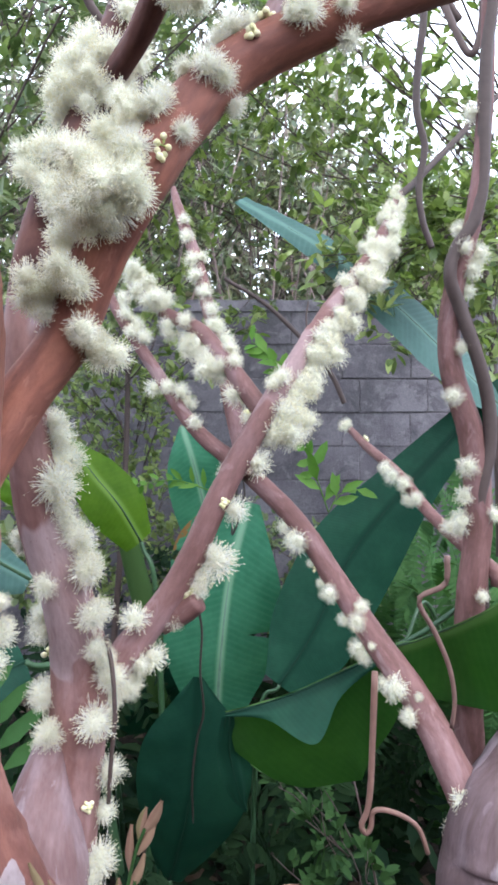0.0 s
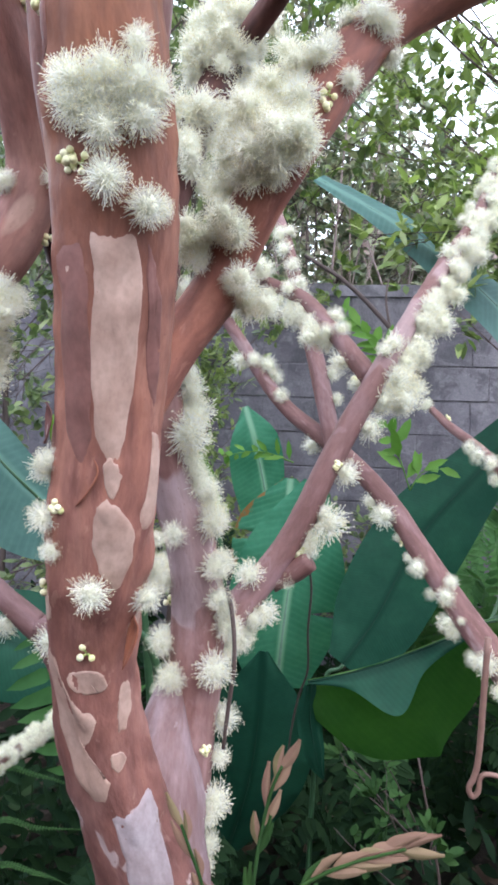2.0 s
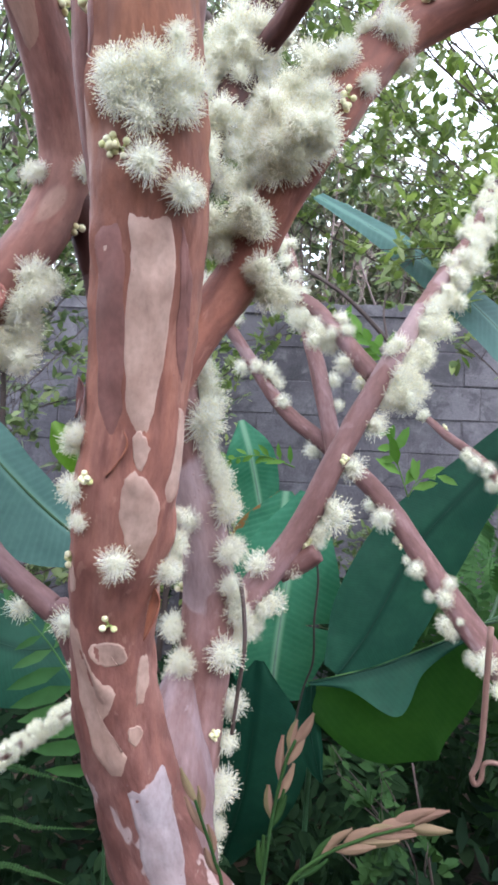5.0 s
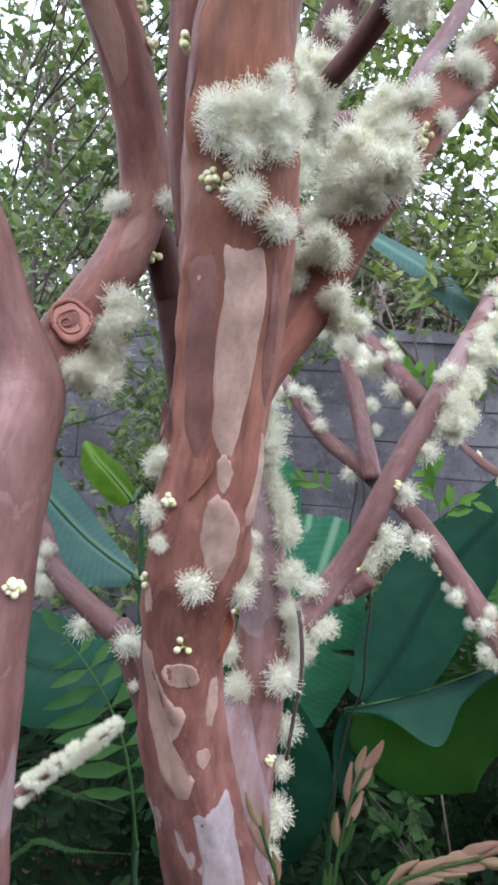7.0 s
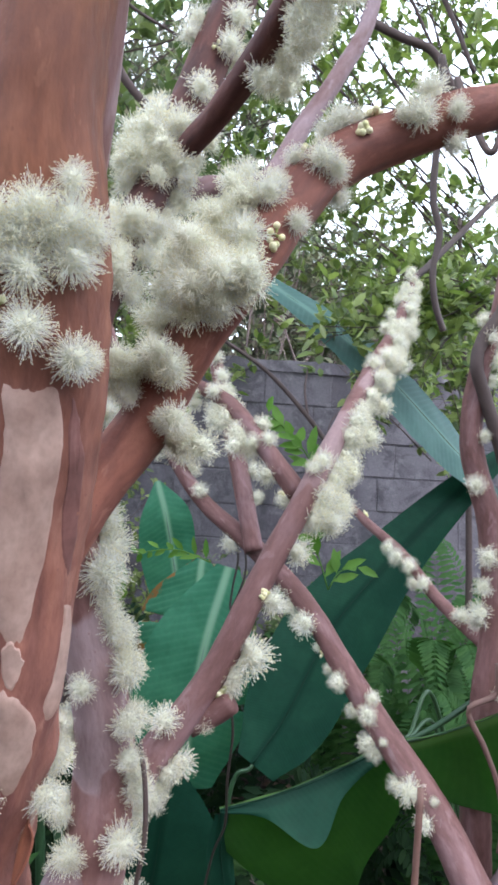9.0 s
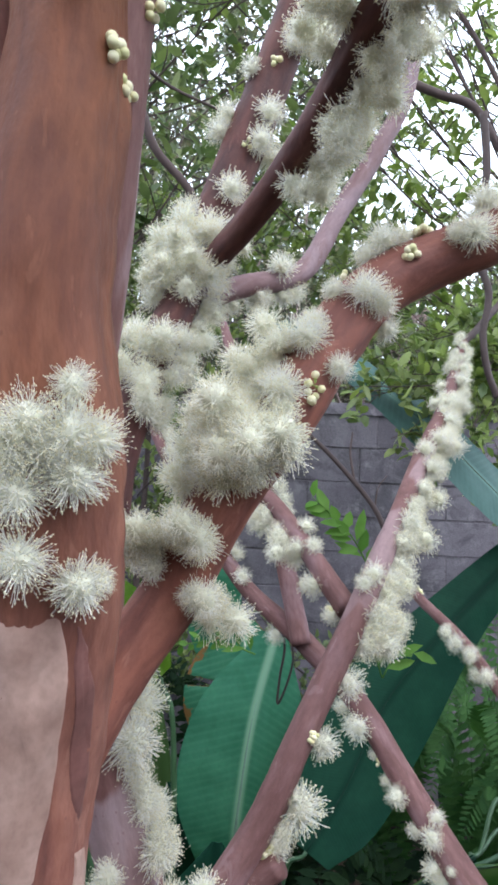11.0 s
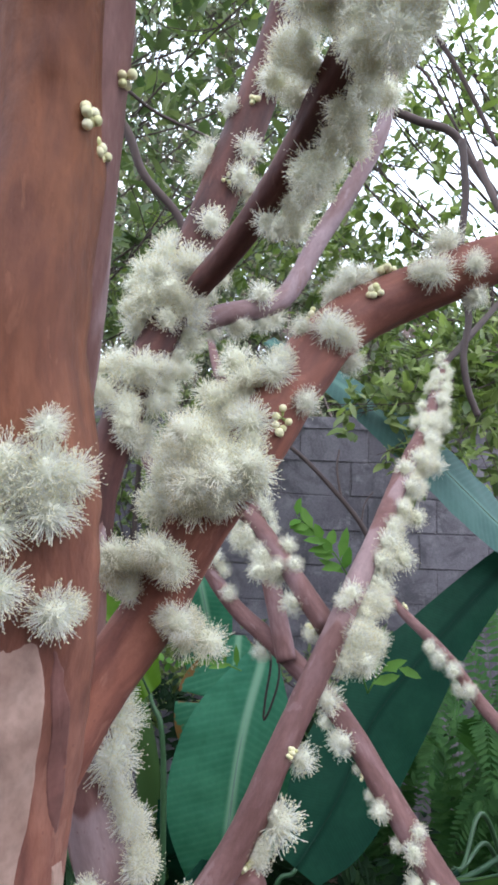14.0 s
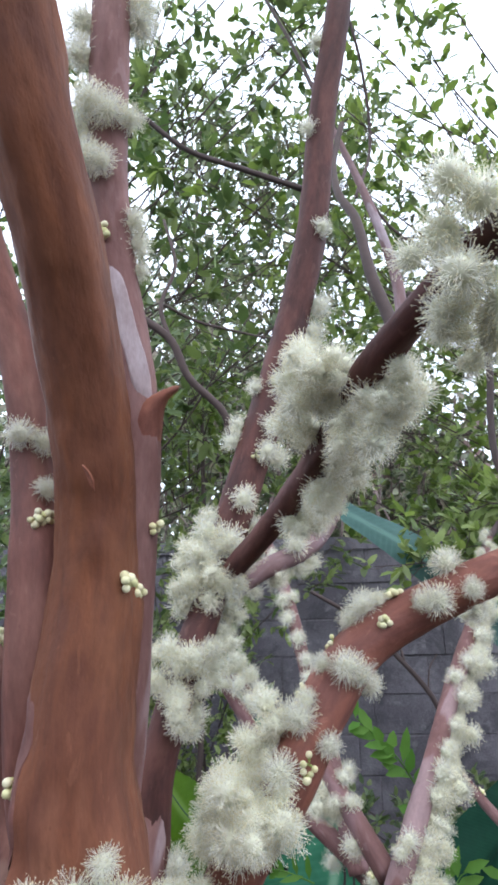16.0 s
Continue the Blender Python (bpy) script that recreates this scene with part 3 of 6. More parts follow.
# ---- the flowering trees ----
TRUNK = Limb([(-0.06, 0.55, -0.03), (-0.085, 0.53, 0.5), (-0.105, 0.485, 0.9), (-0.156, 0.4444, 1.045), (-0.1775, 0.4079, 1.148), (-0.1827, 0.3823, 1.236), (-0.1711, 0.3526, 1.313), (-0.1618, 0.3348, 1.386), (-0.155, 0.3148, 1.464), (-0.1547, 0.2976, 1.528), (-0.1538, 0.2825, 1.575), (-0.1461, 0.2714, 1.668), (-0.1436, 0.2515, 1.72), (-0.1444, 0.2234, 1.767), (-0.1457, 0.1956, 1.803), (-0.1503, 0.1667, 1.842), (-0.1523, 0.1435, 1.88), (-0.153, 0.1189, 1.923), (-0.1581, 0.09433, 1.997)],
             [0.06, 0.05, 0.042, 0.034, 0.029, 0.0275, 0.0305, 0.0305, 0.0325, 0.0315, 0.0265, 0.0205, 0.0195, 0.0195, 0.0195, 0.0185, 0.0175, 0.016, 0.014], 32, 0.006, 0.11, 1)
SIDE_LEADER = Limb([(-0.1548, 0.3368, 1.529), (-0.1431, 0.3096, 1.6), (-0.1355, 0.2878, 1.669), (-0.1306, 0.273, 1.726), (-0.1341, 0.2626, 1.78), (-0.1391, 0.2524, 1.826), (-0.1417, 0.2383, 1.885), (-0.1378, 0.2192, 1.977), (-0.1303, 0.1969, 2.08), (-0.1174, 0.1678, 2.174)], [0.014, 0.0155, 0.0145, 0.0145, 0.0135, 0.0115, 0.011, 0.011, 0.010, 0.009], 22, 0.006, 0.05, 3)
SPUR = Limb([(-0.1353, 0.28, 1.71), (-0.1281, 0.2724, 1.729), (-0.1214, 0.2655, 1.742), (-0.1124, 0.2596, 1.75), (-0.1029, 0.256, 1.754)], [0.008, 0.0108, 0.0085, 0.0035, 0.0012], 14, 0.003, 0.1, 23)
LEFT_LEADER = Limb([(-0.1835, 0.3476, 1.487), (-0.183, 0.3136, 1.55), (-0.1794, 0.2891, 1.61), (-0.1798, 0.2788, 1.664), (-0.1869, 0.2805, 1.715), (-0.1981, 0.2781, 1.777), (-0.2188, 0.2638, 1.847), (-0.243, 0.2439, 1.934)], [0.013, 0.0165, 0.0165, 0.0145, 0.012, 0.0115, 0.011, 0.010], 22, 0.006, 0.05, 24)
ARM = Limb([(-0.176, 0.357, 1.325), (-0.160, 0.368, 1.377), (-0.1375, 0.383, 1.4251), (-0.1115, 0.392, 1.4661), (-0.0885, 0.38, 1.5125), (-0.0609, 0.368, 1.5533), (-0.0381, 0.376, 1.5928), (-0.0052, 0.3905, 1.6321), (0.067, 0.392, 1.6669), (0.15, 0.40, 1.70), (0.25, 0.41, 1.75)],
           [0.012, 0.0155, 0.0155, 0.0155, 0.0158, 0.0163, 0.0163, 0.0155, 0.0135, 0.012, 0.0105], 26, 0.005, 0.07, 4)
MAUVE_STEM = Limb([(-0.108, 0.488, 0.9), (-0.1509, 0.4749, 1.007), (-0.1445, 0.495, 1.072), (-0.135, 0.507, 1.2058), (-0.1389, 0.4875, 1.2797), (-0.1559, 0.4746, 1.3507), (-0.168, 0.474, 1.45), (-0.167, 0.482, 1.52), (-0.16, 0.49, 1.56)],
                  [0.036, 0.031, 0.024, 0.0222, 0.019, 0.0178, 0.0155, 0.0135, 0.0125], 26, 0.006, 0.06, 5)
CROTCH = Limb([(-0.1522, 0.475, 0.9542), (-0.153, 0.4717, 1.018), (-0.1553, 0.4694, 1.072), (-0.1566, 0.4722, 1.11), (-0.1546, 0.4862, 1.149), (-0.1481, 0.4945, 1.178)], [0.044, 0.040, 0.035, 0.029, 0.018, 0.008], 28, 0.005, 0.09, 26)
BACK_ARM = Limb([(-0.2698, 0.3151, 1.385), (-0.2635, 0.3303, 1.414), (-0.2464, 0.345, 1.45), (-0.2369, 0.3731, 1.488), (-0.2294, 0.383, 1.525), (-0.2293, 0.3767, 1.555), (-0.235, 0.3603, 1.591), (-0.2449, 0.3416, 1.627), (-0.2574, 0.3226, 1.663), (-0.2758, 0.3026, 1.706), (-0.3004, 0.286, 1.763)], [0.0115, 0.0155, 0.0155, 0.0165, 0.017, 0.0168, 0.0165, 0.0168, 0.0175, 0.016, 0.014], 24, 0.006, 0.07, 6)
BACK_ROOT = Limb([(-0.175, 0.42, 1.27), (-0.2061, 0.4142, 1.446), (-0.2137, 0.4057, 1.482), (-0.2223, 0.3871, 1.518)], [0.011, 0.012, 0.0125, 0.011], 18, 0.006, 0.05, 7)
FORK = Limb([(-0.138, 0.508, 1.155), (-0.128, 0.520, 1.185), (-0.1074, 0.538, 1.2157), (-0.0622, 0.5587, 1.2775), (-0.0223, 0.5716, 1.3598), (0.0217, 0.6108, 1.4383), (0.0664, 0.6809, 1.5105), (0.1137, 0.7695, 1.5808), (0.1653, 0.8651, 1.6539), (0.2, 0.93, 1.715), (0.235, 0.99, 1.79)],
            [0.010, 0.0148, 0.0142, 0.012, 0.0108, 0.0105, 0.0102, 0.0102, 0.0095, 0.0078, 0.005], 22, 0.006, 0.11, 9)
FORK_STUB = Limb([(-0.07495, 0.56, 1.246), (-0.05706, 0.555, 1.252), (-0.04339, 0.55, 1.262)], [0.014, 0.0105, 0.0085], 18, 0.003, 0.1, 10, False)
FORK_TWIG = Limb([(0.0139, 0.6308, 1.4305), (-0.0209, 0.6743, 1.4812), (-0.0544, 0.7204, 1.5261), (-0.1056, 0.7663, 1.5588), (-0.15, 0.80, 1.60)], [0.0105, 0.009, 0.0082, 0.007, 0.005], 16, 0.006, 0.07, 11)
UP_DARK = Limb([(-0.168, 0.478, 1.48), (-0.165, 0.484, 1.54), (-0.148, 0.497, 1.61), (-0.13, 0.52, 1.67), (-0.112, 0.545, 1.745), (-0.0636, 0.5633, 1.9068), (-0.0258, 0.5573, 2.0547), (-0.0057, 0.5468, 2.2079), (0.0225, 0.5336, 2.3625), (0.05, 0.52, 2.6)], [0.0145, 0.0138, 0.0138, 0.0145, 0.0175, 0.0175, 0.0165, 0.0155, 0.0145, 0.011], 24, 0.007, 0.06, 12)
UP_COATED = Limb([(-0.13, 0.515, 1.665), (-0.108, 0.508, 1.692), (-0.0819, 0.485, 1.7142), (-0.0473, 0.4296, 1.7421), (-0.0201, 0.351, 1.7602), (-0.0023, 0.2863, 1.7731), (0.0281, 0.2222, 1.7852), (0.07, 0.16, 1.80)], [0.008, 0.0092, 0.01, 0.0108, 0.0102, 0.009, 0.0083, 0.0075], 22, 0.006, 0.12, 13)
UP_GREY = Limb([(-0.145, 0.505, 1.63), (-0.118, 0.545, 1.672), (-0.0909, 0.5733, 1.6962), (-0.0358, 0.6261, 1.7343), (0.0004, 0.6611, 1.8109), (0.043, 0.6906, 1.8964), (0.0799, 0.717, 1.9874), (0.09, 0.73, 2.09), (0.06, 0.74, 2.24), (0.0, 0.76, 2.45)], [0.008, 0.009, 0.0095, 0.01, 0.01, 0.0098, 0.009, 0.0075, 0.006, 0.004], 18, 0.007, 0.06, 14)
LOW_TWIG = Limb([(-0.185, 0.47, 1.08), (-0.2366, 0.4548, 1.211), (-0.2481, 0.4528, 1.224), (-0.2789, 0.4585, 1.245), (-0.304, 0.4647, 1.267), (-0.3159, 0.4717, 1.293), (-0.3445, 0.4964, 1.334)], [0.012, 0.0105, 0.010, 0.0085, 0.0075, 0.0065, 0.004], 18, 0.006, 0.06, 15)

LEFT_STEM = Limb([(-0.2941, 0.4039, 0.6845), (-0.282, 0.3298, 1.002), (-0.278, 0.3044, 1.124), (-0.2726, 0.2954, 1.22), (-0.2712, 0.2971, 1.293), (-0.2678, 0.2996, 1.354), (-0.2687, 0.3128, 1.393), (-0.2775, 0.3054, 1.429), (-0.289, 0.2977, 1.468), (-0.3066, 0.284, 1.517)], [0.028, 0.025, 0.021, 0.0205, 0.0205, 0.0205, 0.019, 0.0125, 0.0115, 0.010], 26, 0.006, 0.06, 16)
STEM_STUB = Limb([(-0.265, 0.3569, 1.423), (-0.2574, 0.3381, 1.428), (-0.2503, 0.3204, 1.432)], [0.012, 0.0108, 0.0112], 20, 0.002, 0.14, 17, False)

CROSS = Limb([(0.2941, 0.7, 0.8937), (0.2655, 0.695, 0.9589), (0.2354, 0.69, 1.0165), (0.2031, 0.748, 1.0876), (0.1592, 0.8032, 1.1508), (0.1147, 0.8489, 1.2179), (0.0669, 0.8941, 1.2899), (0.0004, 0.9333, 1.3538), (-0.08, 0.9757, 1.419), (-0.1484, 1.0116, 1.5139), (-0.2164, 1.0345, 1.6184), (-0.25, 1.05, 1.70)],
             [0.026, 0.0235, 0.0201, 0.0184, 0.0167, 0.0152, 0.0143, 0.0138, 0.0113, 0.0102, 0.0085, 0.005], 22, 0.007, 0.06, 18)
CROSS_TRUNK = Limb([(0.34, 0.68, -0.03), (0.335, 0.69, 0.4), (0.325, 0.695, 0.7), (0.2597, 0.66, 0.8992), (0.2576, 0.665, 0.9662), (0.2694, 0.68, 1.011), (0.3339, 0.74, 1.062), (0.4177, 0.8, 1.119)], [0.062, 0.06, 0.058, 0.057, 0.053, 0.044, 0.032, 0.022], 28, 0.008, 0.08, 19)
CROSS_TWIG = Limb([(-0.0017, 0.915, 1.35), (-0.0293, 0.9548, 1.4747), (-0.0576, 1.0039, 1.5833), (-0.0841, 1.068, 1.694), (-0.1205, 1.1307, 1.8006), (-0.14, 1.17, 1.87)], [0.0136, 0.0129, 0.0108, 0.0105, 0.0095, 0.005], 18, 0.007, 0.07, 20)

RIGHT_STEM = Limb([(0.33, 0.88, -0.03), (0.32, 0.87, 0.6), (0.287, 0.835, 1.05), (0.2714, 0.7805, 1.2021), (0.2816, 0.7823, 1.3058), (0.2741, 0.785, 1.407), (0.2487, 0.7887, 1.5001), (0.2521, 0.7834, 1.5881), (0.2729, 0.7718, 1.6762), (0.285, 0.77, 1.80), (0.29, 0.77, 1.95)],
                  [0.03, 0.026, 0.019, 0.0173, 0.0165, 0.0157, 0.0142, 0.0127, 0.0103, 0.0095, 0.008], 22, 0.007, 0.07, 21)
RIGHT_TWIG = Limb([(0.305, 0.775, 1.228), (0.2983, 0.783, 1.2443), (0.262, 0.91, 1.295), (0.2354, 1.0, 1.35), (0.205, 1.10, 1.392), (0.185, 1.17, 1.425)], [0.0105, 0.0098, 0.0088, 0.0082, 0.0075, 0.006], 14, 0.006, 0.08, 22)

WHITE_TWIG = Limb([(-0.3155, 0.7639, 1.029), (-0.3538, 0.7424, 1.003), (-0.3865, 0.7211, 0.9812), (-0.4299, 0.6994, 0.9517), (-0.4831, 0.6774, 0.9168), (-0.42, 0.55, 0.80)], [0.004, 0.005, 0.006, 0.007, 0.008, 0.011], 12, 0.006, 0.05, 25)

tree_main = thing("flowering_tree", (-0.06, 0.55, 0), "multi-stemmed tree with peeling red-brown bark and white blossom on its stems", "tree", "flowering trees")
tree_left = thing("flowering_tree", tuple(LEFT_STEM.c[0] * (1, 1, 0)), "smooth brown tree stem with a sawn-off stub, beside the main tree", "tree", "flowering trees")
tree_cross = thing("flowering_tree", (0.34, 0.66, 0), "mauve-barked tree whose long branch leans behind the main tree", "tree", "flowering trees")
tree_right = thing("flowering_tree", (0.33, 0.88, 0), "slender crooked tree wound by a twisting vine", "tree", "flowering trees")

PARTS = [("trunk", TRUNK, BARK_RED, tree_main, "red-brown trunk with pale peeled patches"), ("side_leader", SIDE_LEADER, BARK_PINK, tree_main, ""), ("spur", SPUR, BARK_RUSSET, tree_main, ""), ("left_leader", LEFT_LEADER, BARK_BROWN, tree_main, ""),
         ("arm", ARM, BARK_RUSSET, tree_main, "russet arm thick with blossom"), ("stem", MAUVE_STEM, BARK_PINK, tree_main, "mauve stem with smooth bloomy bark"), ("crotch", CROTCH, BARK_LILAC, tree_main, "smooth lilac crotch where the stems join"), ("limb", BACK_ARM, BARK_BROWN, tree_main, ""),
         ("limb_root", BACK_ROOT, BARK_DARK, tree_main, ""), ("branch", FORK, BARK_MAUVE, tree_main, "mauve branch beaded with blossom"), ("stub", FORK_STUB, BARK_MAUVE, tree_main, ""),
         ("twig", FORK_TWIG, BARK_MAUVE, tree_main, ""), ("upper_branch", UP_DARK, BARK_DARK, tree_main, ""), ("upper_branch", UP_COATED, BARK_DARK, tree_main, "dark branch coated in blossom"),
         ("upper_branch", UP_GREY, BARK_LILAC, tree_main, ""), ("twig", LOW_TWIG, BARK_MAUVE, tree_main, ""), ("trunk", LEFT_STEM, BARK_PINK, tree_left, ""), ("stub", STEM_STUB, BARK_BROWN, tree_left, "sawn stub with a brown rim"),
         ("low_branch", WHITE_TWIG, BARK_MAUVE, tree_left, "thin low branch crusted with white blossom"),
         ("branch", CROSS, BARK_MAUVE, tree_cross, ""), ("trunk", CROSS_TRUNK, BARK_GREY, tree_cross, ""), ("twig", CROSS_TWIG, BARK_MAUVE, tree_cross, ""), ("trunk", RIGHT_STEM, BARK_MAUVE, tree_right, ""), ("twig", RIGHT_TWIG, BARK_MAUVE, tree_right, "")]
LIMB = {id(limb): grow(tree, name, limb, mat, label) for name, limb, mat, tree, label in PARTS}


def bloom(limb, spots, far=False):
    dress(LIMB[id(limb)], limb, spots, far)


bloom(TRUNK, [(0.508, -11, 1.17), (0.508, 5, 1.05), (0.517, 11, 0.98), (0.509, 32, 1.11), (0.531, 37, 0.75), (0.506, 47, 0.93), (0.499, 0, 0.93), (0.513, -22, 0.68), (0.503, 21, 0.93), (0.47, 8, 0.96), (0.475, -11, 0), (0.477, -21, 0), (0.461, 37, 1.05), (0.46, 52, 0.64), (0.321, 10, 1.09), (0.32, 97, 0.89), (0.314, 73, 0.86), (0.323, 97, 0.76), (0.334, 98, 0.55), (0.29, 11, 0), (0.362, -71, 0.85), (0.367, -55, 0.7), (0.345, -48, 0.79), (0.334, -35, 0.61), (0.351, -30, 0), (0.312, -57, 0), (0.607, 56, 0), (0.496, -14, 1.09), (0.489, 8, 1.03), (0.493, 33, 1.03)])
bloom(TRUNK, [(0.549, -78, 0)])
bloom(LEFT_LEADER, [(0.609, 48, 0.73), (0.545, 44, 0.65), (0.499, 26, 0), (0.506, 46, 0), (0.626, -6, 0.8)])
bloom(SIDE_LEADER, [(0.684, -69, 1.14), (0.699, -20, 1.01), (0.692, 17, 1.01), (0.66, -36, 1), (0.652, 3, 0.93), (0.738, -69, 1.09), (0.761, -69, 0.96), (0.69, 69, 0.81), (0.572, 88, 0.79), (0.599, 71, 0.73), (0.545, 88, 0.53), (0.763, 106, 1.1), (0.777, 105, 1.1), (0.585, -8, 0), (0.204, 29, 0), (0.261, 72, 0)])
bloom(MAUVE_STEM, [(0.692, 94, 1.3), (0.668, 95, 1.53), (0.647, 49, 1.15), (0.625, 57, 0.96), (0.572, 86, 1.16), (0.54, 62, 1.2), (0.49, 51, 1.22), (0.443, 47, 0.96), (0.354, 40, 1.38), (0.37, -82, 1.12), (0.346, -35, 1.06), (0.316, -46, 1.01), (0.316, 90, 1.17), (0.289, 90, 1), (0.259, 76, 1.43), (0.249, 61, 0.99), (0.219, 86, 0.89), (0.194, 84, 0.82), (0.299, 43, 0), (0.31, -30, 0), (0.42, -80, 0), (0.542, -15, 0.92), (0.37, -64, 0.97), (0.346, -36, 1.16), (0.313, -47, 1.06), (0.652, 54, 1.54), (0.676, 104, 1.08)])
bloom(ARM, [(0.475, -32, 1.24), (0.513, -23, 1.07), (0.446, -63, 1.07), (0.459, 9, 1.19), (0.42, -40, 0.96), (0.566, -31, 1.03), (0.548, -82, 0.9), (0.413, -82, 0.96), (0.397, -80, 0.91), (0.498, -81, 0.95), (0.482, 19, 0.95), (0.437, 13, 0.84), (0.643, -3, 1.08), (0.652, 27, 0.76), (0.66, 93, 0.77), (0.56, 39, 0.72), (0.364, -2, 1.04), (0.358, -31, 0.79), (0.332, -82, 1.04), (0.317, -47, 0.8), (0.309, 90, 0.92), (0.31, 28, 0.62), (0.313, 88, 0.62), (0.76, 1, 1.12), (0.749, -17, 0.66), (0.782, -69, 1.06), (0.785, 84, 0.79), (0.786, 11, 0.66), (0.709, -72, 0.98), (0.694, -73, 0.78)])
bloom(ARM, [(0.723, -71, 0.66), (0.634, -50, 0.69), (0.591, -41, 0.74), (0.519, 21, 0), (0.532, 21, 0), (0.666, -77, 0), (0.714, -15, 0), (0.602, -79, 0), (0.307, 90, 0), (0.734, -71, 0), (0.317, 29, 0.87), (0.306, 97, 0.95), (0.298, 97, 0.64), (0.306, 79, 0)])
bloom(FORK, [(0.246, -40, 1.21), (0.225, 84, 1.29), (0.211, 50, 0.93), (0.268, 84, 0.8), (0.336, 87, 1.76), (0.384, 87, 1.26), (0.434, 87, 1.29), (0.49, 85, 1.85), (0.472, 87, 1.32), (0.503, 84, 1.45), (0.474, 84, 1.14), (0.535, 86, 1.33), (0.524, 87, 1.08), (0.58, 87, 1.52), (0.594, 31, 1.29), (0.648, 87, 1.38), (0.621, 87, 1.07), (0.684, 39, 1.3), (0.734, 50, 1.38), (0.703, 88, 1.18), (0.774, 31, 1.35), (0.768, 87, 1.28), (0.83, 66, 1.42), (0.884, 39, 1.27), (0.81, 14, 1.2), (0.731, 88, 1.1), (0.521, -22, 1), (0.511, -32, 0.85), (0.698, -20, 1.06), (0.728, 7, 1.1)], True)
bloom(FORK, [(0.795, 85, 1.18), (0.852, 84, 1.03), (0.296, 82, 0), (0.385, 32, 0), (0.495, 68, 1.19), (0.534, 80, 1.24), (0.594, 55, 1.06), (0.655, 81, 1.13)], True)
bloom(FORK_TWIG, [(0.021, -93, 0.92), (0.136, -93, 1.2), (0.326, -94, 1.45), (0.451, -95, 1.41), (0.551, -99, 1.17), (0.344, -92, 1.19), (0.246, -94, 1.16), (0.746, 15, 1.17), (0.828, 83, 1.19), (0.764, 79, 1.17), (0.913, 82, 1.21), (0.215, 32, 0.92), (0.308, 63, 0.89), (0.562, -7, 1.01), (0.813, -11, 1.07), (0.905, -4, 1.2), (1, 64, 1.38), (0.038, -94, 0), (0.254, -42, 0.93)], True)
bloom(CROSS_TWIG, [(0.61, -25, 1.47), (0.55, -35, 1.37), (0.488, -3, 1.34), (0.431, 9, 1.24), (0.692, -13, 1.34), (0.374, 36, 1.14), (0.336, 57, 1.28), (0.28, 87, 1.12), (0.755, 11, 1.11), (0.611, 37, 1.15), (0.308, 82, 1.24), (0.389, 12, 1.27), (0.176, 83, 1.2), (0.111, 83, 1.04)], True)
bloom(CROSS, [(0.893, 36, 1.34), (0.858, 54, 1.49), (0.877, 91, 1.33), (0.801, -87, 1.38), (0.775, 52, 1.45), (0.761, 90, 1.29), (0.731, 20, 1.12), (0.79, 11, 1.15), (0.867, 3, 1.18), (0.918, 93, 1.58), (0.518, -38, 1.68), (0.528, -91, 1.22), (0.551, -90, 1.1), (0.441, -58, 1.29), (0.391, -20, 1.31), (0.402, 27, 0.88), (0.407, -90, 0.82), (0.368, -90, 1.35), (0.355, -89, 1.04), (0.316, -89, 1.13), (0.303, -34, 1.41), (0.268, -51, 1.08), (0.281, 7, 0.58), (0.356, -23, 0.55), (0.488, -90, 0.6), (0.461, -90, 0.65), (0.663, -87, 1.23), (0.183, -22, 1.11), (0.148, -91, 1.31), (0.137, -84, 0.95)], True)
bloom(CROSS, [(0.478, -91, 0)], True)
bloom(RIGHT_STEM, [(0.554, -36, 1.26), (0.616, 27, 0.9), (0.465, -44, 1.38), (0.43, -64, 1.26), (0.395, -80, 1.55), (0.384, -110, 1.19), (0.756, 74, 1.36), (0.73, 53, 1.25), (0.78, -104, 1.06), (0.757, -25, 1.07), (0.9, -109, 1.18), (0.698, 71, 1.02), (0.314, 15, 0.77), (0.407, 39, 1.02)], True)
bloom(RIGHT_TWIG, [(0.637, -53, 1.17), (0.592, -53, 1.29), (0.53, -36, 1.26), (0.455, -27, 1.22), (0.494, -107, 1.09), (1, -25, 1.25), (1, -29, 0.89), (0.85, 70, 0), (0.327, -5, 1.12)], True)
bloom(UP_DARK, [(0.371, -26, 1.77), (0.406, 11, 1.62), (0.33, -42, 1.54), (0.342, 34, 1.55), (0.33, 101, 1.27), (0.306, -71, 1.25), (0.419, -46, 1.44), (0.385, -71, 1.32), (0.454, 15, 1.22), (0.435, -72, 1.13), (0.439, 99, 1.21), (0.397, 99, 1.04), (0.363, 101, 1.11), (0.222, -7, 1.28), (0.191, 10, 1.26), (0.232, 33, 1.11), (0.257, 61, 0.95), (0.181, 100, 1), (0.295, 102, 0.98), (0.245, -72, 1.03), (0.164, 98, 0.99), (0.208, 72, 1.1), (0.558, 50, 1.52), (0.573, 98, 1.48), (0.549, 31, 1.15), (0.508, 37, 1.27), (0.494, 99, 1.26), (0.506, -74, 1.02), (0.53, -49, 0.95), (0.536, 7, 0)], True)
bloom(UP_DARK, [(0.487, 15, 0), (0.609, 95, 1.42), (0.587, 94, 1.48), (0.567, 95, 1.27), (0.756, -42, 1.05), (0.668, 38, 1.06), (0.848, -81, 1.09), (0.494, -78, 1.19), (0.491, 41, 1.3)], True)
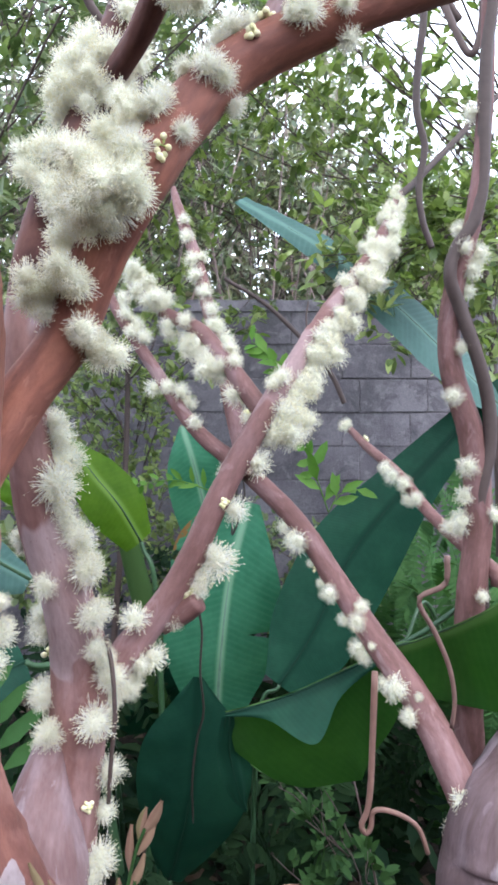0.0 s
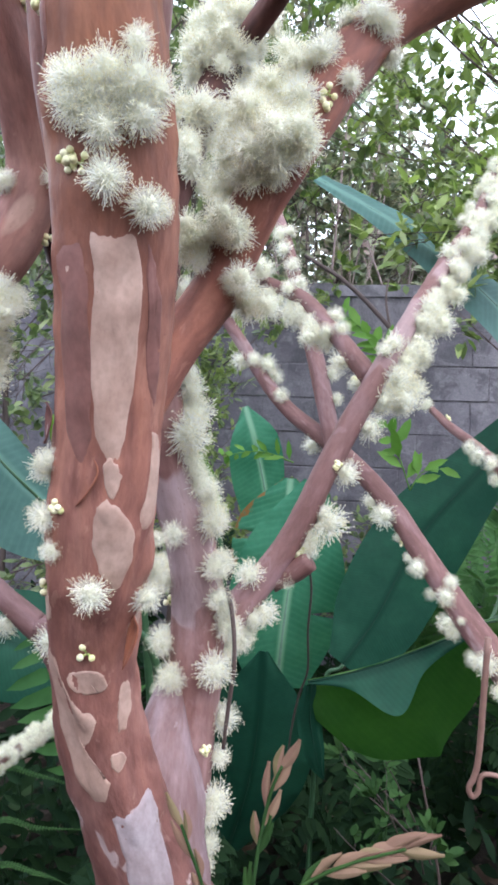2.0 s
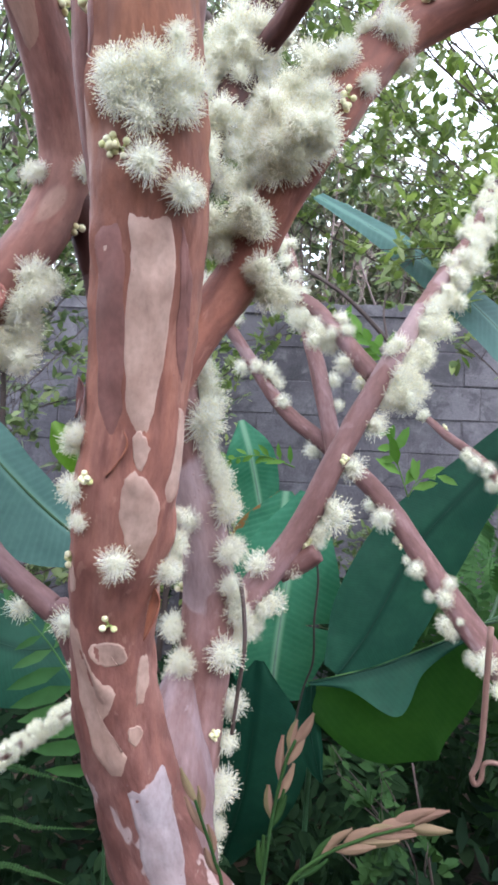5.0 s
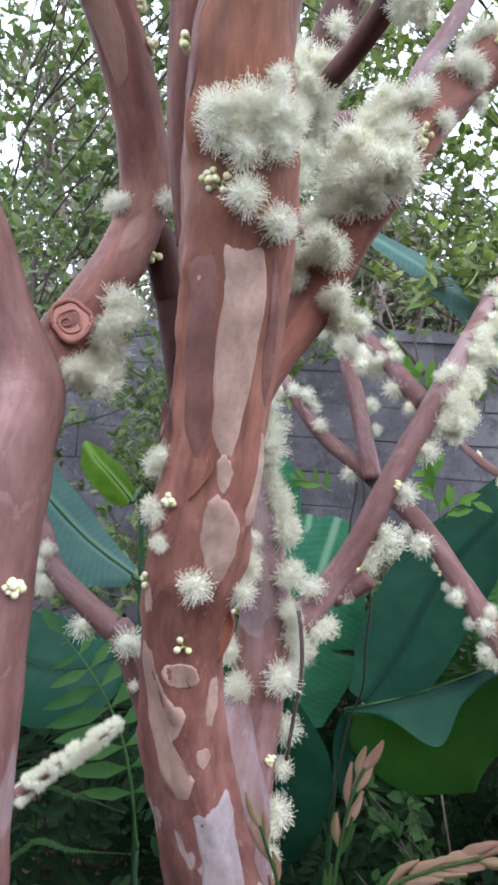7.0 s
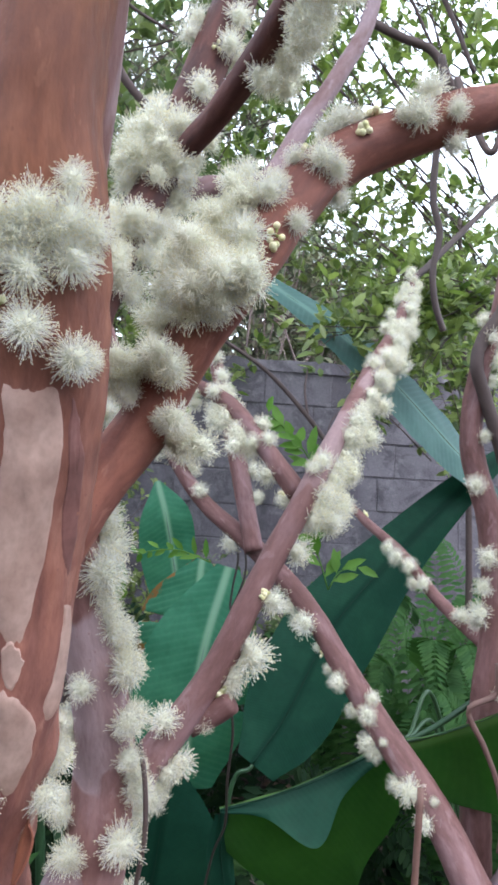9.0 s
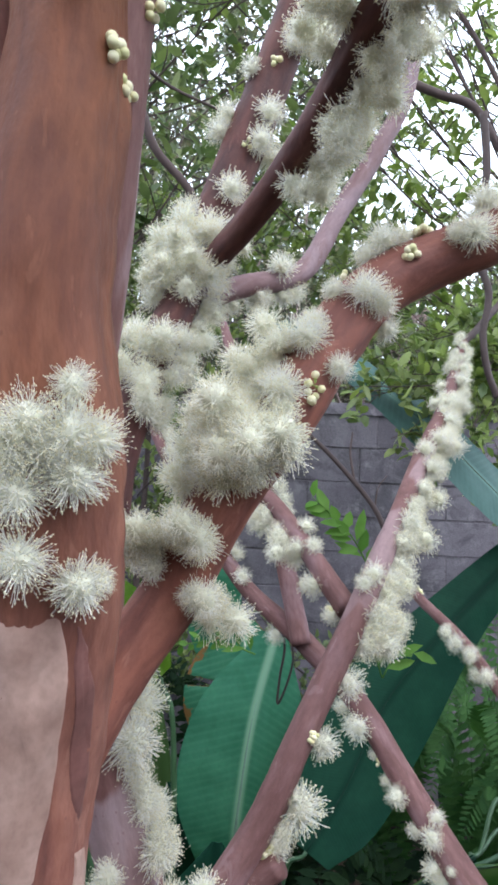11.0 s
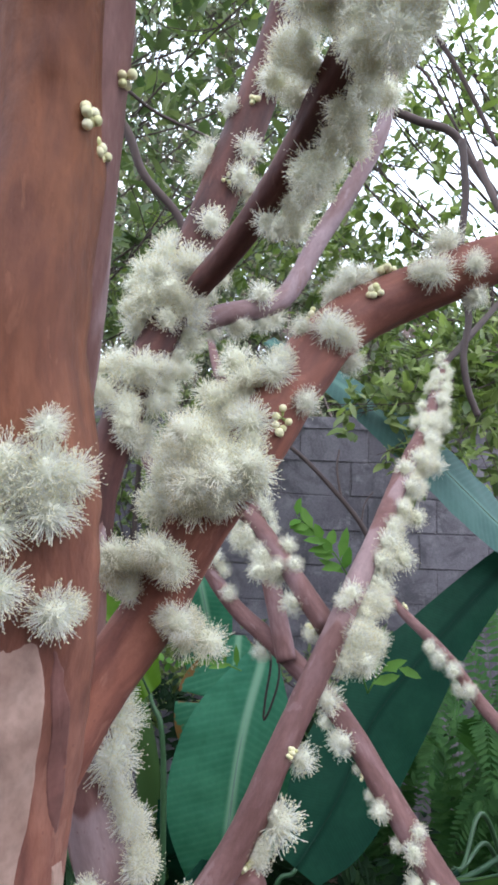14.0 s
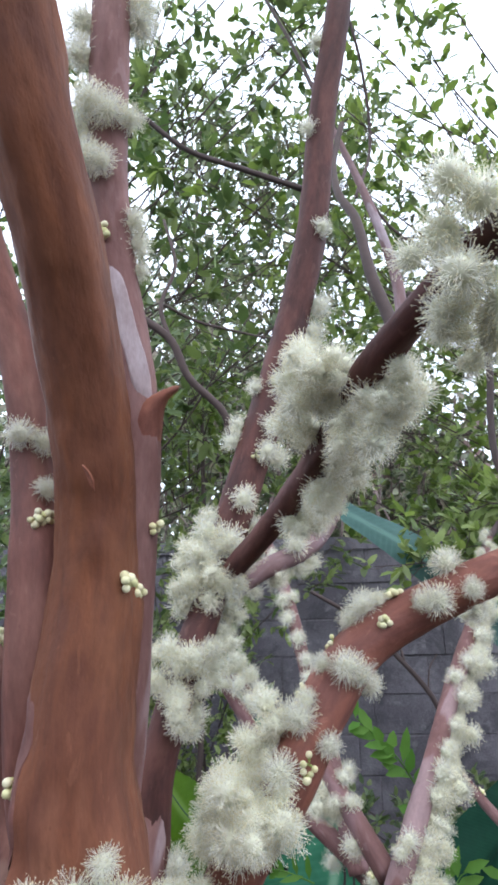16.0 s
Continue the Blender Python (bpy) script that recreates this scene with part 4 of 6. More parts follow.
bloom(UP_GREY, [(0.282, -20, 1.2), (0.245, 115, 1.04), (0.287, 113, 1.08), (0.306, 113, 0.99), (0.191, 114, 0.8), (0.244, 78, 0.83), (0.26, 114, 0.84)], True)
bloom(BACK_ARM, [(0.201, 56, 1.03), (0.191, 113, 0.78), (0.102, 112, 1.21), (0.146, 109, 1.01), (0.092, 81, 0.9), (0.09, 110, 0.9), (0.068, 75, 0.74), (0.325, 109, 0), (0.408, 57, 0.83), (0.224, 110, 0.72), (0.2, 110, 0.72), (0.774, -84, 1.25), (0.759, -82, 1.1), (0.387, -68, 0.79), (0.38, -33, 0.69), (0.71, 92, 0), (0.656, 92, 0)])
bloom(LOW_TWIG, [(0.429, -69, 1), (0.186, 17, 1.07), (0.164, 45, 0.65), (0.629, -68, 0.95), (0.602, -68, 0.79), (0.745, 18, 0.68), (0.693, -36, 0.68), (0.126, -9, 0.46)], True)
bloom(LEFT_STEM, [(0.432, 42, 0), (0.431, 48, 0)])
PATCHES = {}
PATCHES["PALE_TAN"] = [[(0.4482, -7), (0.4521, 5), (0.4528, 20), (0.4510, 33), (0.4429, 37), (0.4284, 38), (0.4097, 39), (0.3902, 37), (0.3775, 30), (0.3729, 20), (0.3765, 8), (0.3849, -0), (0.4019, -3), (0.4224, -5)], [(0.3715, 11), (0.3736, 20), (0.3701, 29), (0.3641, 30), (0.3581, 25), (0.3609, 16)], [(0.3552, 10), (0.3577, 20), (0.3528, 35), (0.3446, 50), (0.3337, 51), (0.3248, 43), (0.3210, 32), (0.3284, 18), (0.3372, 7), (0.3468, 5)], [(0.3842, 63), (0.3786, 85), (0.3676, 95), (0.3549, 98), (0.3454, 76), (0.3439, 58), (0.3538, 56), (0.3669, 61)], [(0.2782, -14), (0.2807, -1), (0.2807, 20), (0.2768, 30), (0.2704, 30), (0.2686, 16), (0.2704, -5)], [(0.2704, 52), (0.2686, 65), (0.2591, 66), (0.2499, 53), (0.2474, 42), (0.2538, 38), (0.2633, 43)], [(0.3107, -55), (0.3107, -40), (0.3051, -35), (0.2987, -42), (0.3022, -56)], [(0.3026, 61), (0.3047, 75), (0.2994, 87), (0.2902, 76), (0.2849, 65), (0.2941, 58)], [(0.4394, -30), (0.4394, -24), (0.4369, -25), (0.4373, -30)], [(0.2867, -55), (0.2838, -32), (0.2743, -19), (0.2644, -2), (0.2577, 13), (0.2492, 7), (0.2439, -6), (0.2358, 4), (0.2287, 15), (0.2199, 7), (0.2220, -11), (0.2287, -24), (0.2414, -35), (0.2616, -44)], [(0.2566, -10), (0.2573, -4), (0.2538, 1), (0.2513, -7)], [(0.2390, 25), (0.2397, 38), (0.2351, 43), (0.2315, 31), (0.2344, 23)]]
PATCHES["PLUM"] = [[(0.575, -72), (0.575, -52), (0.569, -40), (0.556, -48), (0.538, -44), (0.513, -60), (0.519, -76), (0.556, -76)], [(0.4447, -41), (0.4475, -25), (0.4461, -12), (0.4267, -7), (0.4019, -4), (0.3800, -2), (0.3697, -10), (0.3758, -23), (0.3899, -34), (0.4175, -42)], [(0.4486, 41), (0.4433, 49), (0.4330, 56), (0.4129, 63), (0.3934, 66), (0.4019, 53), (0.4288, 44)]]
PATCHES["PALE_LILAC"] = [[(0.2124, 8), (0.2139, 27), (0.2149, 47), (0.2174, 68), (0.2043, 69), (0.1902, 61), (0.1753, 48), (0.1640, 31), (0.1658, 13), (0.1711, 2), (0.1824, -0), (0.1965, 7)]]

bloom(MAUVE_STEM, scatter(0.30, 0.80, 62, 108, 13, 1.05, 21) + scatter(0.25, 0.6, -105, -75, 5, 0.9, 22))
bloom(FORK, scatter(0.16, 0.5, 70, 105, 6, 1.0, 23))
coat("blossom_coat", LIMB[id(WHITE_TWIG)], WHITE_TWIG, scatter(0.0, 0.75, -180, 180, 110, 0.66, 3), "white crust of blossom", False, FILAMENT)
coat("blossom_coat", LIMB[id(FORK)], FORK, scatter(0.55, 0.97, 30, 120, 44, 0.95, 4) + scatter(0.78, 1.0, -120, 20, 18, 0.9, 14)
     + heaped([(0.47, 92), (0.49, 84), (0.51, 98), (0.53, 86), (0.5, 110)], 15, 3, 1.25) + heaped([(0.56, 90), (0.59, 86), (0.62, 96), (0.66, 88), (0.7, 92), (0.74, 88), (0.78, 94), (0.83, 84), (0.88, 92), (0.64, 112), (0.72, 112)], 16, 2, 1.2), "dense white coat of blossom", False, FILAMENT)
coat("blossom_coat", LIMB[id(ARM)], ARM, heaped([(0.481, -80), (0.513, -75), (0.475, -62), (0.492, -25), (0.488, -4), (0.45, -76), (0.462, 0), (0.469, 36), (0.47, -40), (0.438, -12), (0.556, -72), (0.545, -60), (0.525, -84), (0.425, -72), (0.432, -40), (0.4, -84)], 6)
     + heaped([(0.48, -60), (0.465, -30), (0.455, -60), (0.475, -5)], 7, 3) + heaped([(0.331, -80), (0.325, -76), (0.375, -24), (0.375, 8), (0.312, 40), (0.306, 88), (0.356, -48)], 9, 2, 1.05), "thick cushion of creamy blossom")
coat("blossom_coat", LIMB[id(UP_DARK)], UP_DARK, heaped([(0.4, -72), (0.4, 0), (0.372, -66), (0.35, -4), (0.388, 62), (0.325, -72), (0.33, 12), (0.319, 100), (0.281, 96), (0.36, 40), (0.34, -36), (0.38, -30), (0.24, -64), (0.225, 20), (0.238, 100), (0.19, 8), (0.2, -50), (0.165, 40)], 8, 2, 1.08), "dense creamy coat of blossom")
coat("blossom_coat", LIMB[id(UP_COATED)], UP_COATED, heaped([(0.375 + 0.0125 * k, (112, 78, 126, 96)[k % 4]) for k in range(30)], 1, 2, 0.98)
     + heaped([(0.535, -66), (0.555, -58), (0.51, -88), (0.656, -64), (0.638, -84), (0.6, -74), (0.62, -52), (0.64, -30), (0.66, 20), (0.63, 40), (0.67, 50), (0.69, 70), (0.61, 66), (0.48, 60), (0.862, 60), (0.89, 86), (0.85, 116), (0.82, 110), (0.9, 30), (0.93, -40), (0.94, 100), (0.88, -20), (0.97, 60)], 2, 3, 1.1), "dense creamy coat of blossom")
coat("blossom_coat", LIMB[id(UP_COATED)], UP_COATED, heaped([(0.650, -20), (0.644, -60), (0.656, 84), (0.681, -52), (0.681, -56), (0.638, 48)], 3, 2, 1.0), "dense creamy coat of blossom")
coat("blossom_coat", LIMB[id(FORK_TWIG)], FORK_TWIG, heaped([(0.994, 80), (0.919, 80), (0.656, -72), (0.500, -96), (0.269, -92), (0.738, 16), (0.456, -96), (1.000, 48)], 11, 2, 1.0), "dense white coat of blossom", False, FILAMENT)
coat("blossom_coat", LIMB[id(BACK_ARM)], BACK_ARM, heaped([(0.144, 108), (0.106, 108), (0.156, 108), (0.188, 60), (0.175, 76), (0.100, 112)], 12, 2, 1.0), "dense white coat of blossom", True, FILAMENT)
SIDE_PATCH = [(0.545, -25), (0.536, 24), (0.473, 41), (0.418, 60), (0.382, 59), (0.391, 23), (0.436, 6), (0.491, -20)]
for mat_name, mat in (("PALE_TAN", PALE_TAN), ("PALE_LILAC", PALE_LILAC), ("PLUM", PLUM)):
    for outline in PATCHES[mat_name]:
        put("bark_patch", bark_patch(TRUNK, outline).mesh("bark_patch", mat, "bark"), LIMB[id(TRUNK)], "dark plum plate of old bark" if mat_name == "PLUM" else "pale patch where bark has peeled")

put("bark_patch", bark_patch(SIDE_LEADER, SIDE_PATCH).mesh("bark_patch", PALE_LILAC, "bark"), LIMB[id(SIDE_LEADER)], "pale patch where bark has peeled")

put("bark_patch", bark_patch(BACK_ARM, [(0.800, -84), (0.781, 4), (0.731, 16), (0.675, 20), (0.619, 4), (0.612, -28), (0.694, -48), (0.763, -84)]).mesh("bark_patch", TAN_BROWN, "bark"), LIMB[id(BACK_ARM)], "tan stretch of fresh bark")


def curl(name, owner, points, width, lift, mat, label):
    """A loose flake of bark, curled off the trunk at one edge."""
    c, v, at = spline(points, 14), [], []
    for i, p in enumerate(c):
        q = math.sin(math.pi * (0.08 + 0.86 * i / 13)) * width
        for j in range(6):
            k = j / 5
            v.append(p + np.array((q * k, -lift * k * k * 1.2 - 0.001, 0.2 * q * k * k)))
            at.append((k * 0.01, 0.0, i * 0.004))
    f = [(i * 6 + j, i * 6 + j + 1, i * 6 + 7 + j, i * 6 + 6 + j) for i in range(13) for j in range(5)]
    ob = put(name, Bag().add(v, f, 0, at).mesh(name, mat, "bark"), owner, label)
    ob.modifiers.new("thick", "SOLIDIFY").thickness = 0.0008
    return ob


curl("bark_flake", LIMB[id(TRUNK)], [(-0.1509, 0.3568, 1.266), (-0.1545, 0.3567, 1.254), (-0.1566, 0.3576, 1.235)], 0.008, 0.006, BARK_ORANGE, "curled loose flake of bark")
curl("bark_flake", LIMB[id(TRUNK)], [(-0.1657, 0.3177, 1.36), (-0.1673, 0.3186, 1.348), (-0.1742, 0.3213, 1.333)], 0.006, 0.004, BARK_ORANGE, "curled loose flake of bark")
curl("bark_flake", LIMB[id(TRUNK)], [(-0.1917, 0.3212, 1.387), (-0.1933, 0.3231, 1.378), (-0.1938, 0.3262, 1.365)], 0.006, 0.005, BARK_RED, "curled loose flake of bark")

cut = LIMB[id(STEM_STUB)]


def cut_ring(q, k, shift):
    """Corners of one uneven growth ring on the sawn face."""
    s, out = STEM_STUB, []
    for a in np.linspace(0, 2 * math.pi, 28, endpoint=False):
        r = s.r[-1] * q * (1 + 0.3 * noise.noise(Vector((math.cos(a) * 1.2, math.sin(a) * 1.2, k * 0.7))))
        out.append(s.c[-1] + s.t[-1] * (0.0004 + 0.0004 * k) + s.nn[-1] * (math.cos(a) * r + shift) + s.b[-1] * (math.sin(a) * r + shift * 0.6))
    return out


for k, (q, thick) in enumerate(((1.02, 0.0016), (0.62, 0.0009), (0.25, 0.0007))):
    ring = cut_ring(q, k, 0.0012 * k)
    v, f = tube(ring + [ring[0]], thick, 6, 0.002, 1.0)
    put("growth_ring", mesh_of("growth_ring", v, f, CUT_RIM if k != 1 else CUT_WOOD), cut)
put("cut_face", mesh_of("cut_face", cut_ring(0.98, 0.5, 0.0), [tuple(range(28))], CUT_WOOD), cut, "rough reddish sawn face")
curl("bark_flake", LIMB[id(TRUNK)], [(-0.1405, 0.2311, 1.706), (-0.1383, 0.232, 1.7), (-0.1359, 0.2349, 1.695)], 0.003, 0.003, BARK_ORANGE, "small lifted flake of bark")
curl("bark_flake", LIMB[id(TRUNK)], [(-0.1807, 0.2849, 1.6), (-0.1784, 0.2861, 1.593), (-0.1789, 0.291, 1.581)], 0.008, 0.005, BARK_RED, "curled loose flake of bark")


def shade_crown():
    """An unseen leafy crown added to the main tree, high over the path, to block sky light; its boughs carry on from
    the limbs.
    """
    rnd, bag, wood = random.Random(77), Bag(), Bag()
    for limb, way in ((TRUNK, (-0.5, -0.3, 1.5)), (SIDE_LEADER, (0.4, -0.6, 1.5)), (UP_DARK, (0.5, 0.1, 1.0)), (UP_GREY, (-0.5, 0.1, 0.9)), (BACK_ARM, (-0.7, 0.2, 1.6)), (ARM, (0.9, -0.1, 1.5)), (UP_COATED, (0.7, -0.7, 1.5))):
        p = limb.c[-1]
        tip = p + np.array(way)
        wood.add(*tube([p - limb.t[-1] * 0.03, p + limb.t[-1] * 0.2, (p + tip) / 2 + (0.05, 0, 0.1), tip], limb.r[-1] * 0.95, 8, 0.04, 0.4))
        for _ in range(8):
            q = p + (tip - p) * rnd.uniform(0.55, 1)
            wood.add(*tube([q, q + (rnd.gauss(0, 0.15), rnd.gauss(0, 0.15), 0.15), q + (rnd.gauss(0, 0.4), rnd.gauss(0, 0.4), rnd.uniform(0.1, 0.5))], 0.004, 5, 0.05, 0.4))
    while len(bag.leaves) < 1500:
        d = unit([rnd.gauss(0, 1) for _ in range(3)]) * rnd.random() ** 0.4
        p = np.array((0.05, -0.1, 3.65)) + d * (1.45, 1.15, 0.55)
        if noise.noise(Vector(p) * 1.7) > -0.12:
            leaflet(bag, p, (rnd.gauss(0, 1), rnd.gauss(0, 1), rnd.gauss(-0.3, 0.4)), (0, 0, 1), rnd.uniform(0.06, 0.1), rnd.uniform(0.03, 0.045))
    # second unseen lobe, added to shade the low plants on the right
    while len(bag.leaves) < 3300:
        d = unit([rnd.gauss(0, 1) for _ in range(3)]) * rnd.random() ** 0.4
        p = np.array((0.55, 0.75, 3.75)) + d * (1.15, 0.75, 0.45)
        if noise.noise(Vector(p) * 1.7) > -0.2:
            leaflet(bag, p, (rnd.gauss(0, 1), rnd.gauss(0, 1), rnd.gauss(-0.3, 0.4)), (0, 0, 1), rnd.uniform(0.06, 0.1), rnd.uniform(0.03, 0.045))
    under(put("crown_boughs", wood.mesh("crown_boughs", BARK_VINE)), tree_main)
    return tagged(under(put("crown", bag.mesh("crown", SHRUB_MID)), tree_main), "unseen leafy crown added overhead to block sky light", kind="stuff")


shade_crown()


# ---- walls, ground and background ----
def ground_sheet():
    rnd = np.random.RandomState(3)
    xs = np.concatenate([[-400, -60, -15], np.linspace(-5, 5, 41), [15, 60, 400]])
    ys = np.concatenate([[-400, -60, -12], np.linspace(-3, 6, 37), [15, 60, 400]])
    v = [(x, y, 0.05 * noise.noise(Vector((x * 1.3, y * 1.3, 0))) + 0.03 * noise.noise(Vector((x * 4, y * 4, 5))) if abs(x) < 6 and -4 < y < 7 else 0.0) for y in ys for x in xs]
    w = len(xs)
    f = [(j * w + i, j * w + i + 1, (j + 1) * w + i + 1, (j + 1) * w + i) for j in range(len(ys) - 1) for i in range(w - 1)]
    return tagged(put("ground", mesh_of("ground", v, f, SOIL)), "dark bare garden soil, darkened further for shade", "ground", kind="structure")


ground_sheet()

WALL_Y, WALL_X0, WALL_X1, COURSE, COURSES, WALL_SHIFT = 3.75, -3.2, 4.4, 0.2, 11, -0.15
WALL_BASE = -0.025
wall = tagged(put("wall_north", mesh_of("wall_north", [(x, y, z) for z in (-0.1, COURSES * COURSE + WALL_BASE - 0.004) for y in (WALL_Y + 0.003, WALL_Y + 0.15) for x in (WALL_X0, WALL_X1)],
              [(0, 1, 5, 4), (1, 3, 7, 5), (3, 2, 6, 7), (2, 0, 4, 6), (4, 5, 7, 6), (1, 0, 2, 3)], MORTAR, smooth=False)), "weathered grey concrete block garden wall", "wall", kind="structure")


def block_mesh(seed, length):
    """A concrete block with rounded, slightly chipped edges."""
    bm = bmesh.new()
    bmesh.ops.create_cube(bm, size=1)
    for v in bm.verts:
        v.co = (v.co.x * (length - 0.006), v.co.y * 0.05, v.co.z * (COURSE - 0.006))
    bmesh.ops.bevel(bm, geom=bm.edges[:], offset=0.004, segments=1, affect="EDGES")
    rnd = random.Random(seed)
    for v in bm.verts:
        v.co += Vector((rnd.uniform(-1, 1), rnd.uniform(-1, 1), rnd.uniform(-1, 1))) * 0.0035
    me = bpy.data.meshes.new("block")
    bm.to_mesh(me)
    bm.free()
    me.materials.append(BLOCK)
    return me


def coping():
    """Rough mortar cap along the top of the wall."""
    z0, n, v = COURSES * COURSE + WALL_BASE - 0.004, 90, []
    for i in range(n):
        x = WALL_X0 + (WALL_X1 - WALL_X0) * i / (n - 1)
        h = 0.07 + 0.014 * noise.noise(Vector((x * 6, 0, 0)))
        v += [(x, WALL_Y - 0.012 + 0.006 * noise.noise(Vector((x * 9, 3, 0))), z0), (x, WALL_Y - 0.004, z0 + h), (x, WALL_Y + 0.15, z0 + h), (x, WALL_Y + 0.16, z0)]
    f = [(i * 4 + j, i * 4 + 4 + j, i * 4 + 4 + (j + 1) % 4, i * 4 + (j + 1) % 4) for i in range(n - 1) for j in range(4)] + [(0, 1, 2, 3), tuple((n - 1) * 4 + j for j in (3, 2, 1, 0))]
    return put("coping", mesh_of("coping", v, f, BLOCK, smooth=False), wall, "rough cement cap on the wall")


coping()
# unseen plain walls, added round the garden to cut low sky light
for name, x0, x1, y0, y1 in (("wall_south", -3.2, 4.4, -2.35, -2.2), ("wall_west", -3.35, -3.2, -2.35, 3.9), ("wall_east", 4.4, 4.55, -2.35, 3.9)):
    tagged(put(name, mesh_of(name, [(x, y, z) for z in (-0.1, 2.2) for y in (y0, y1) for x in (x0, x1)], [(0, 1, 5, 4), (1, 3, 7, 5), (3, 2, 6, 7), (2, 0, 4, 6), (4, 5, 7, 6), (1, 0, 2, 3)], MORTAR, smooth=False)),
           "unseen plain grey wall added to block low sky light", "wall", kind="structure")

# ---- large leaves ----
def blade(points, left, right, up, fold=0.0, wave=0.004, seed=0, cuts=(), n=46, m=9):
    """A large leaf along its midrib; left, right: half widths along it; up: the way its face looks; fold: how far the halves droop; cuts: (share, side, depth) torn slits."""
    c = spline(points, n)
    l, r = np.maximum(spline(left, n), 0.001), np.maximum(spline(right, n), 0.001)
    t = np.gradient(c, axis=0)
    s = np.r_[0, np.cumsum(np.linalg.norm(np.diff(c, axis=0), axis=1))]
    ups = spline(up, n) if np.ndim(up) == 2 else np.repeat([up], n, 0)
    bag = Bag()
    for side, half in ((-1, l), (1, r)):
        v, a = [], []
        for i in range(n):
            d = unit(t[i])
            x = unit(np.cross(d, ups[i]))
            z = np.cross(x, d)
            for j in range(m + 1):
                q = j / m
                w = half[i] * q
                for cs, cside, depth in cuts:
                    if cside == side and abs(i / (n - 1) - cs) < 0.014:
                        w = min(w, half[i] * (1 - depth))
                h = -fold * w * q + wave * noise.noise(Vector((s[i] * 22 + seed, side * q * 2, seed))) * (0.3 + q) - 0.0006
                v.append(c[i] + x * side * w + z * h)
                a.append((side * w, s[i], q))
        f = [(i * (m + 1) + j, i * (m + 1) + j + 1, (i + 1) * (m + 1) + j + 1, (i + 1) * (m + 1) + j) for i in range(n - 1) for j in range(m)]
        if side < 0:
            f = [q[::-1] for q in f]
        bag.add(v, f, 0, a)
    return bag


def big_leaf(name, label, points, left, right, up, material, fold=0.15, rib=0.004, stalk=(), **more):
    """A banana leaf: blade, midrib and stalk."""
    top = thing(name, tuple(np.array(stalk[-1] if len(stalk) else points[0]) * (1, 1, 0)), label, "leaf", "banana leaves")
    under(put("blade", blade(points, left, right, up, fold, **more).mesh("blade", material, "blade")), top)
    ups = np.array(up if np.ndim(up) == 1 else up[0], float)
    v, f = tube(np.array(points) - unit(ups) * rib * 0.6, rib, 8, 0.02, 0.3)
    under(put("midrib", mesh_of("midrib", v, f, RIB_PALE if material in (BANANA_MID, BANANA_TATTERED) else RIB_DARK if material == BANANA_DARK else STALK)), top)
    if len(stalk):
        v, f = tube([points[0], *stalk], rib * 1.6, 8, 0.03, 1.8)
        under(put("stalk", mesh_of("stalk", v, f, STALK)), top)
    return top


big_leaf("banana_leaf", "blue-green banana leaf arching under the shrubs, sky reflection in its colour", [(0.6385, 1.536, 1.459), (0.4992, 1.486, 1.571), (0.3349, 1.455, 1.715), (0.1755, 1.485, 1.851), (-0.02296, 1.537, 1.986)],
         [0.02, 0.085, 0.085, 0.06, 0.02], [0.03, 0.10, 0.095, 0.075, 0.035], (0.35, -0.75, 0.6), BANANA_BLUE, 0.1, 0.003, [(0.8483, 1.597, 1.16), (0.75, 1.7, 0.0)])
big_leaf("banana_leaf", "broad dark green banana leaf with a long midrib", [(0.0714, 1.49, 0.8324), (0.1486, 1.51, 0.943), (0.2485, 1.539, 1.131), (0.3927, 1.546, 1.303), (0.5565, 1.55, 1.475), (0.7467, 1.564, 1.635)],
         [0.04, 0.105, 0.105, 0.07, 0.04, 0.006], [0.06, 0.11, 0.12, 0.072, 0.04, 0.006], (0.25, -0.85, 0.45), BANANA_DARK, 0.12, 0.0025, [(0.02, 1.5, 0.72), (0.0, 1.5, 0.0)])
# two halves of one leaf, coloured as shaded dark and backlit green
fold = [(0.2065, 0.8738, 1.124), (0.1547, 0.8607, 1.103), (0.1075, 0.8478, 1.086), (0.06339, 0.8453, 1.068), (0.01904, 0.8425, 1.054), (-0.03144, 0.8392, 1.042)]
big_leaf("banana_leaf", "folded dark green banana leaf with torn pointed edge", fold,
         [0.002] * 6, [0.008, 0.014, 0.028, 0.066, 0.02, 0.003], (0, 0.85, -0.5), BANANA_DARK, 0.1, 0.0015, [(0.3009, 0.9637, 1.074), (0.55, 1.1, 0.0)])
big_leaf("banana_leaf", "hanging banana leaf coloured green as if lit through", [(x, y + 0.014, z - 0.004) for x, y, z in fold],
         [0.002] * 6, [0.07, 0.13, 0.168, 0.158, 0.135, 0.06], (0, 1.0, 0.15), BANANA_LIT, -0.1, 0.0015, [(0.3258, 1.019, 1.006), (0.5, 1.15, 0.0)])
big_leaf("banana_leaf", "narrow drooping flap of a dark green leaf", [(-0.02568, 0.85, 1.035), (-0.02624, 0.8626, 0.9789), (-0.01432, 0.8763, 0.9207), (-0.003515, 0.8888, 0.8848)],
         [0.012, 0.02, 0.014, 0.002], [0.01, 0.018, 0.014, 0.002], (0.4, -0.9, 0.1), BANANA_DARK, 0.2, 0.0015)
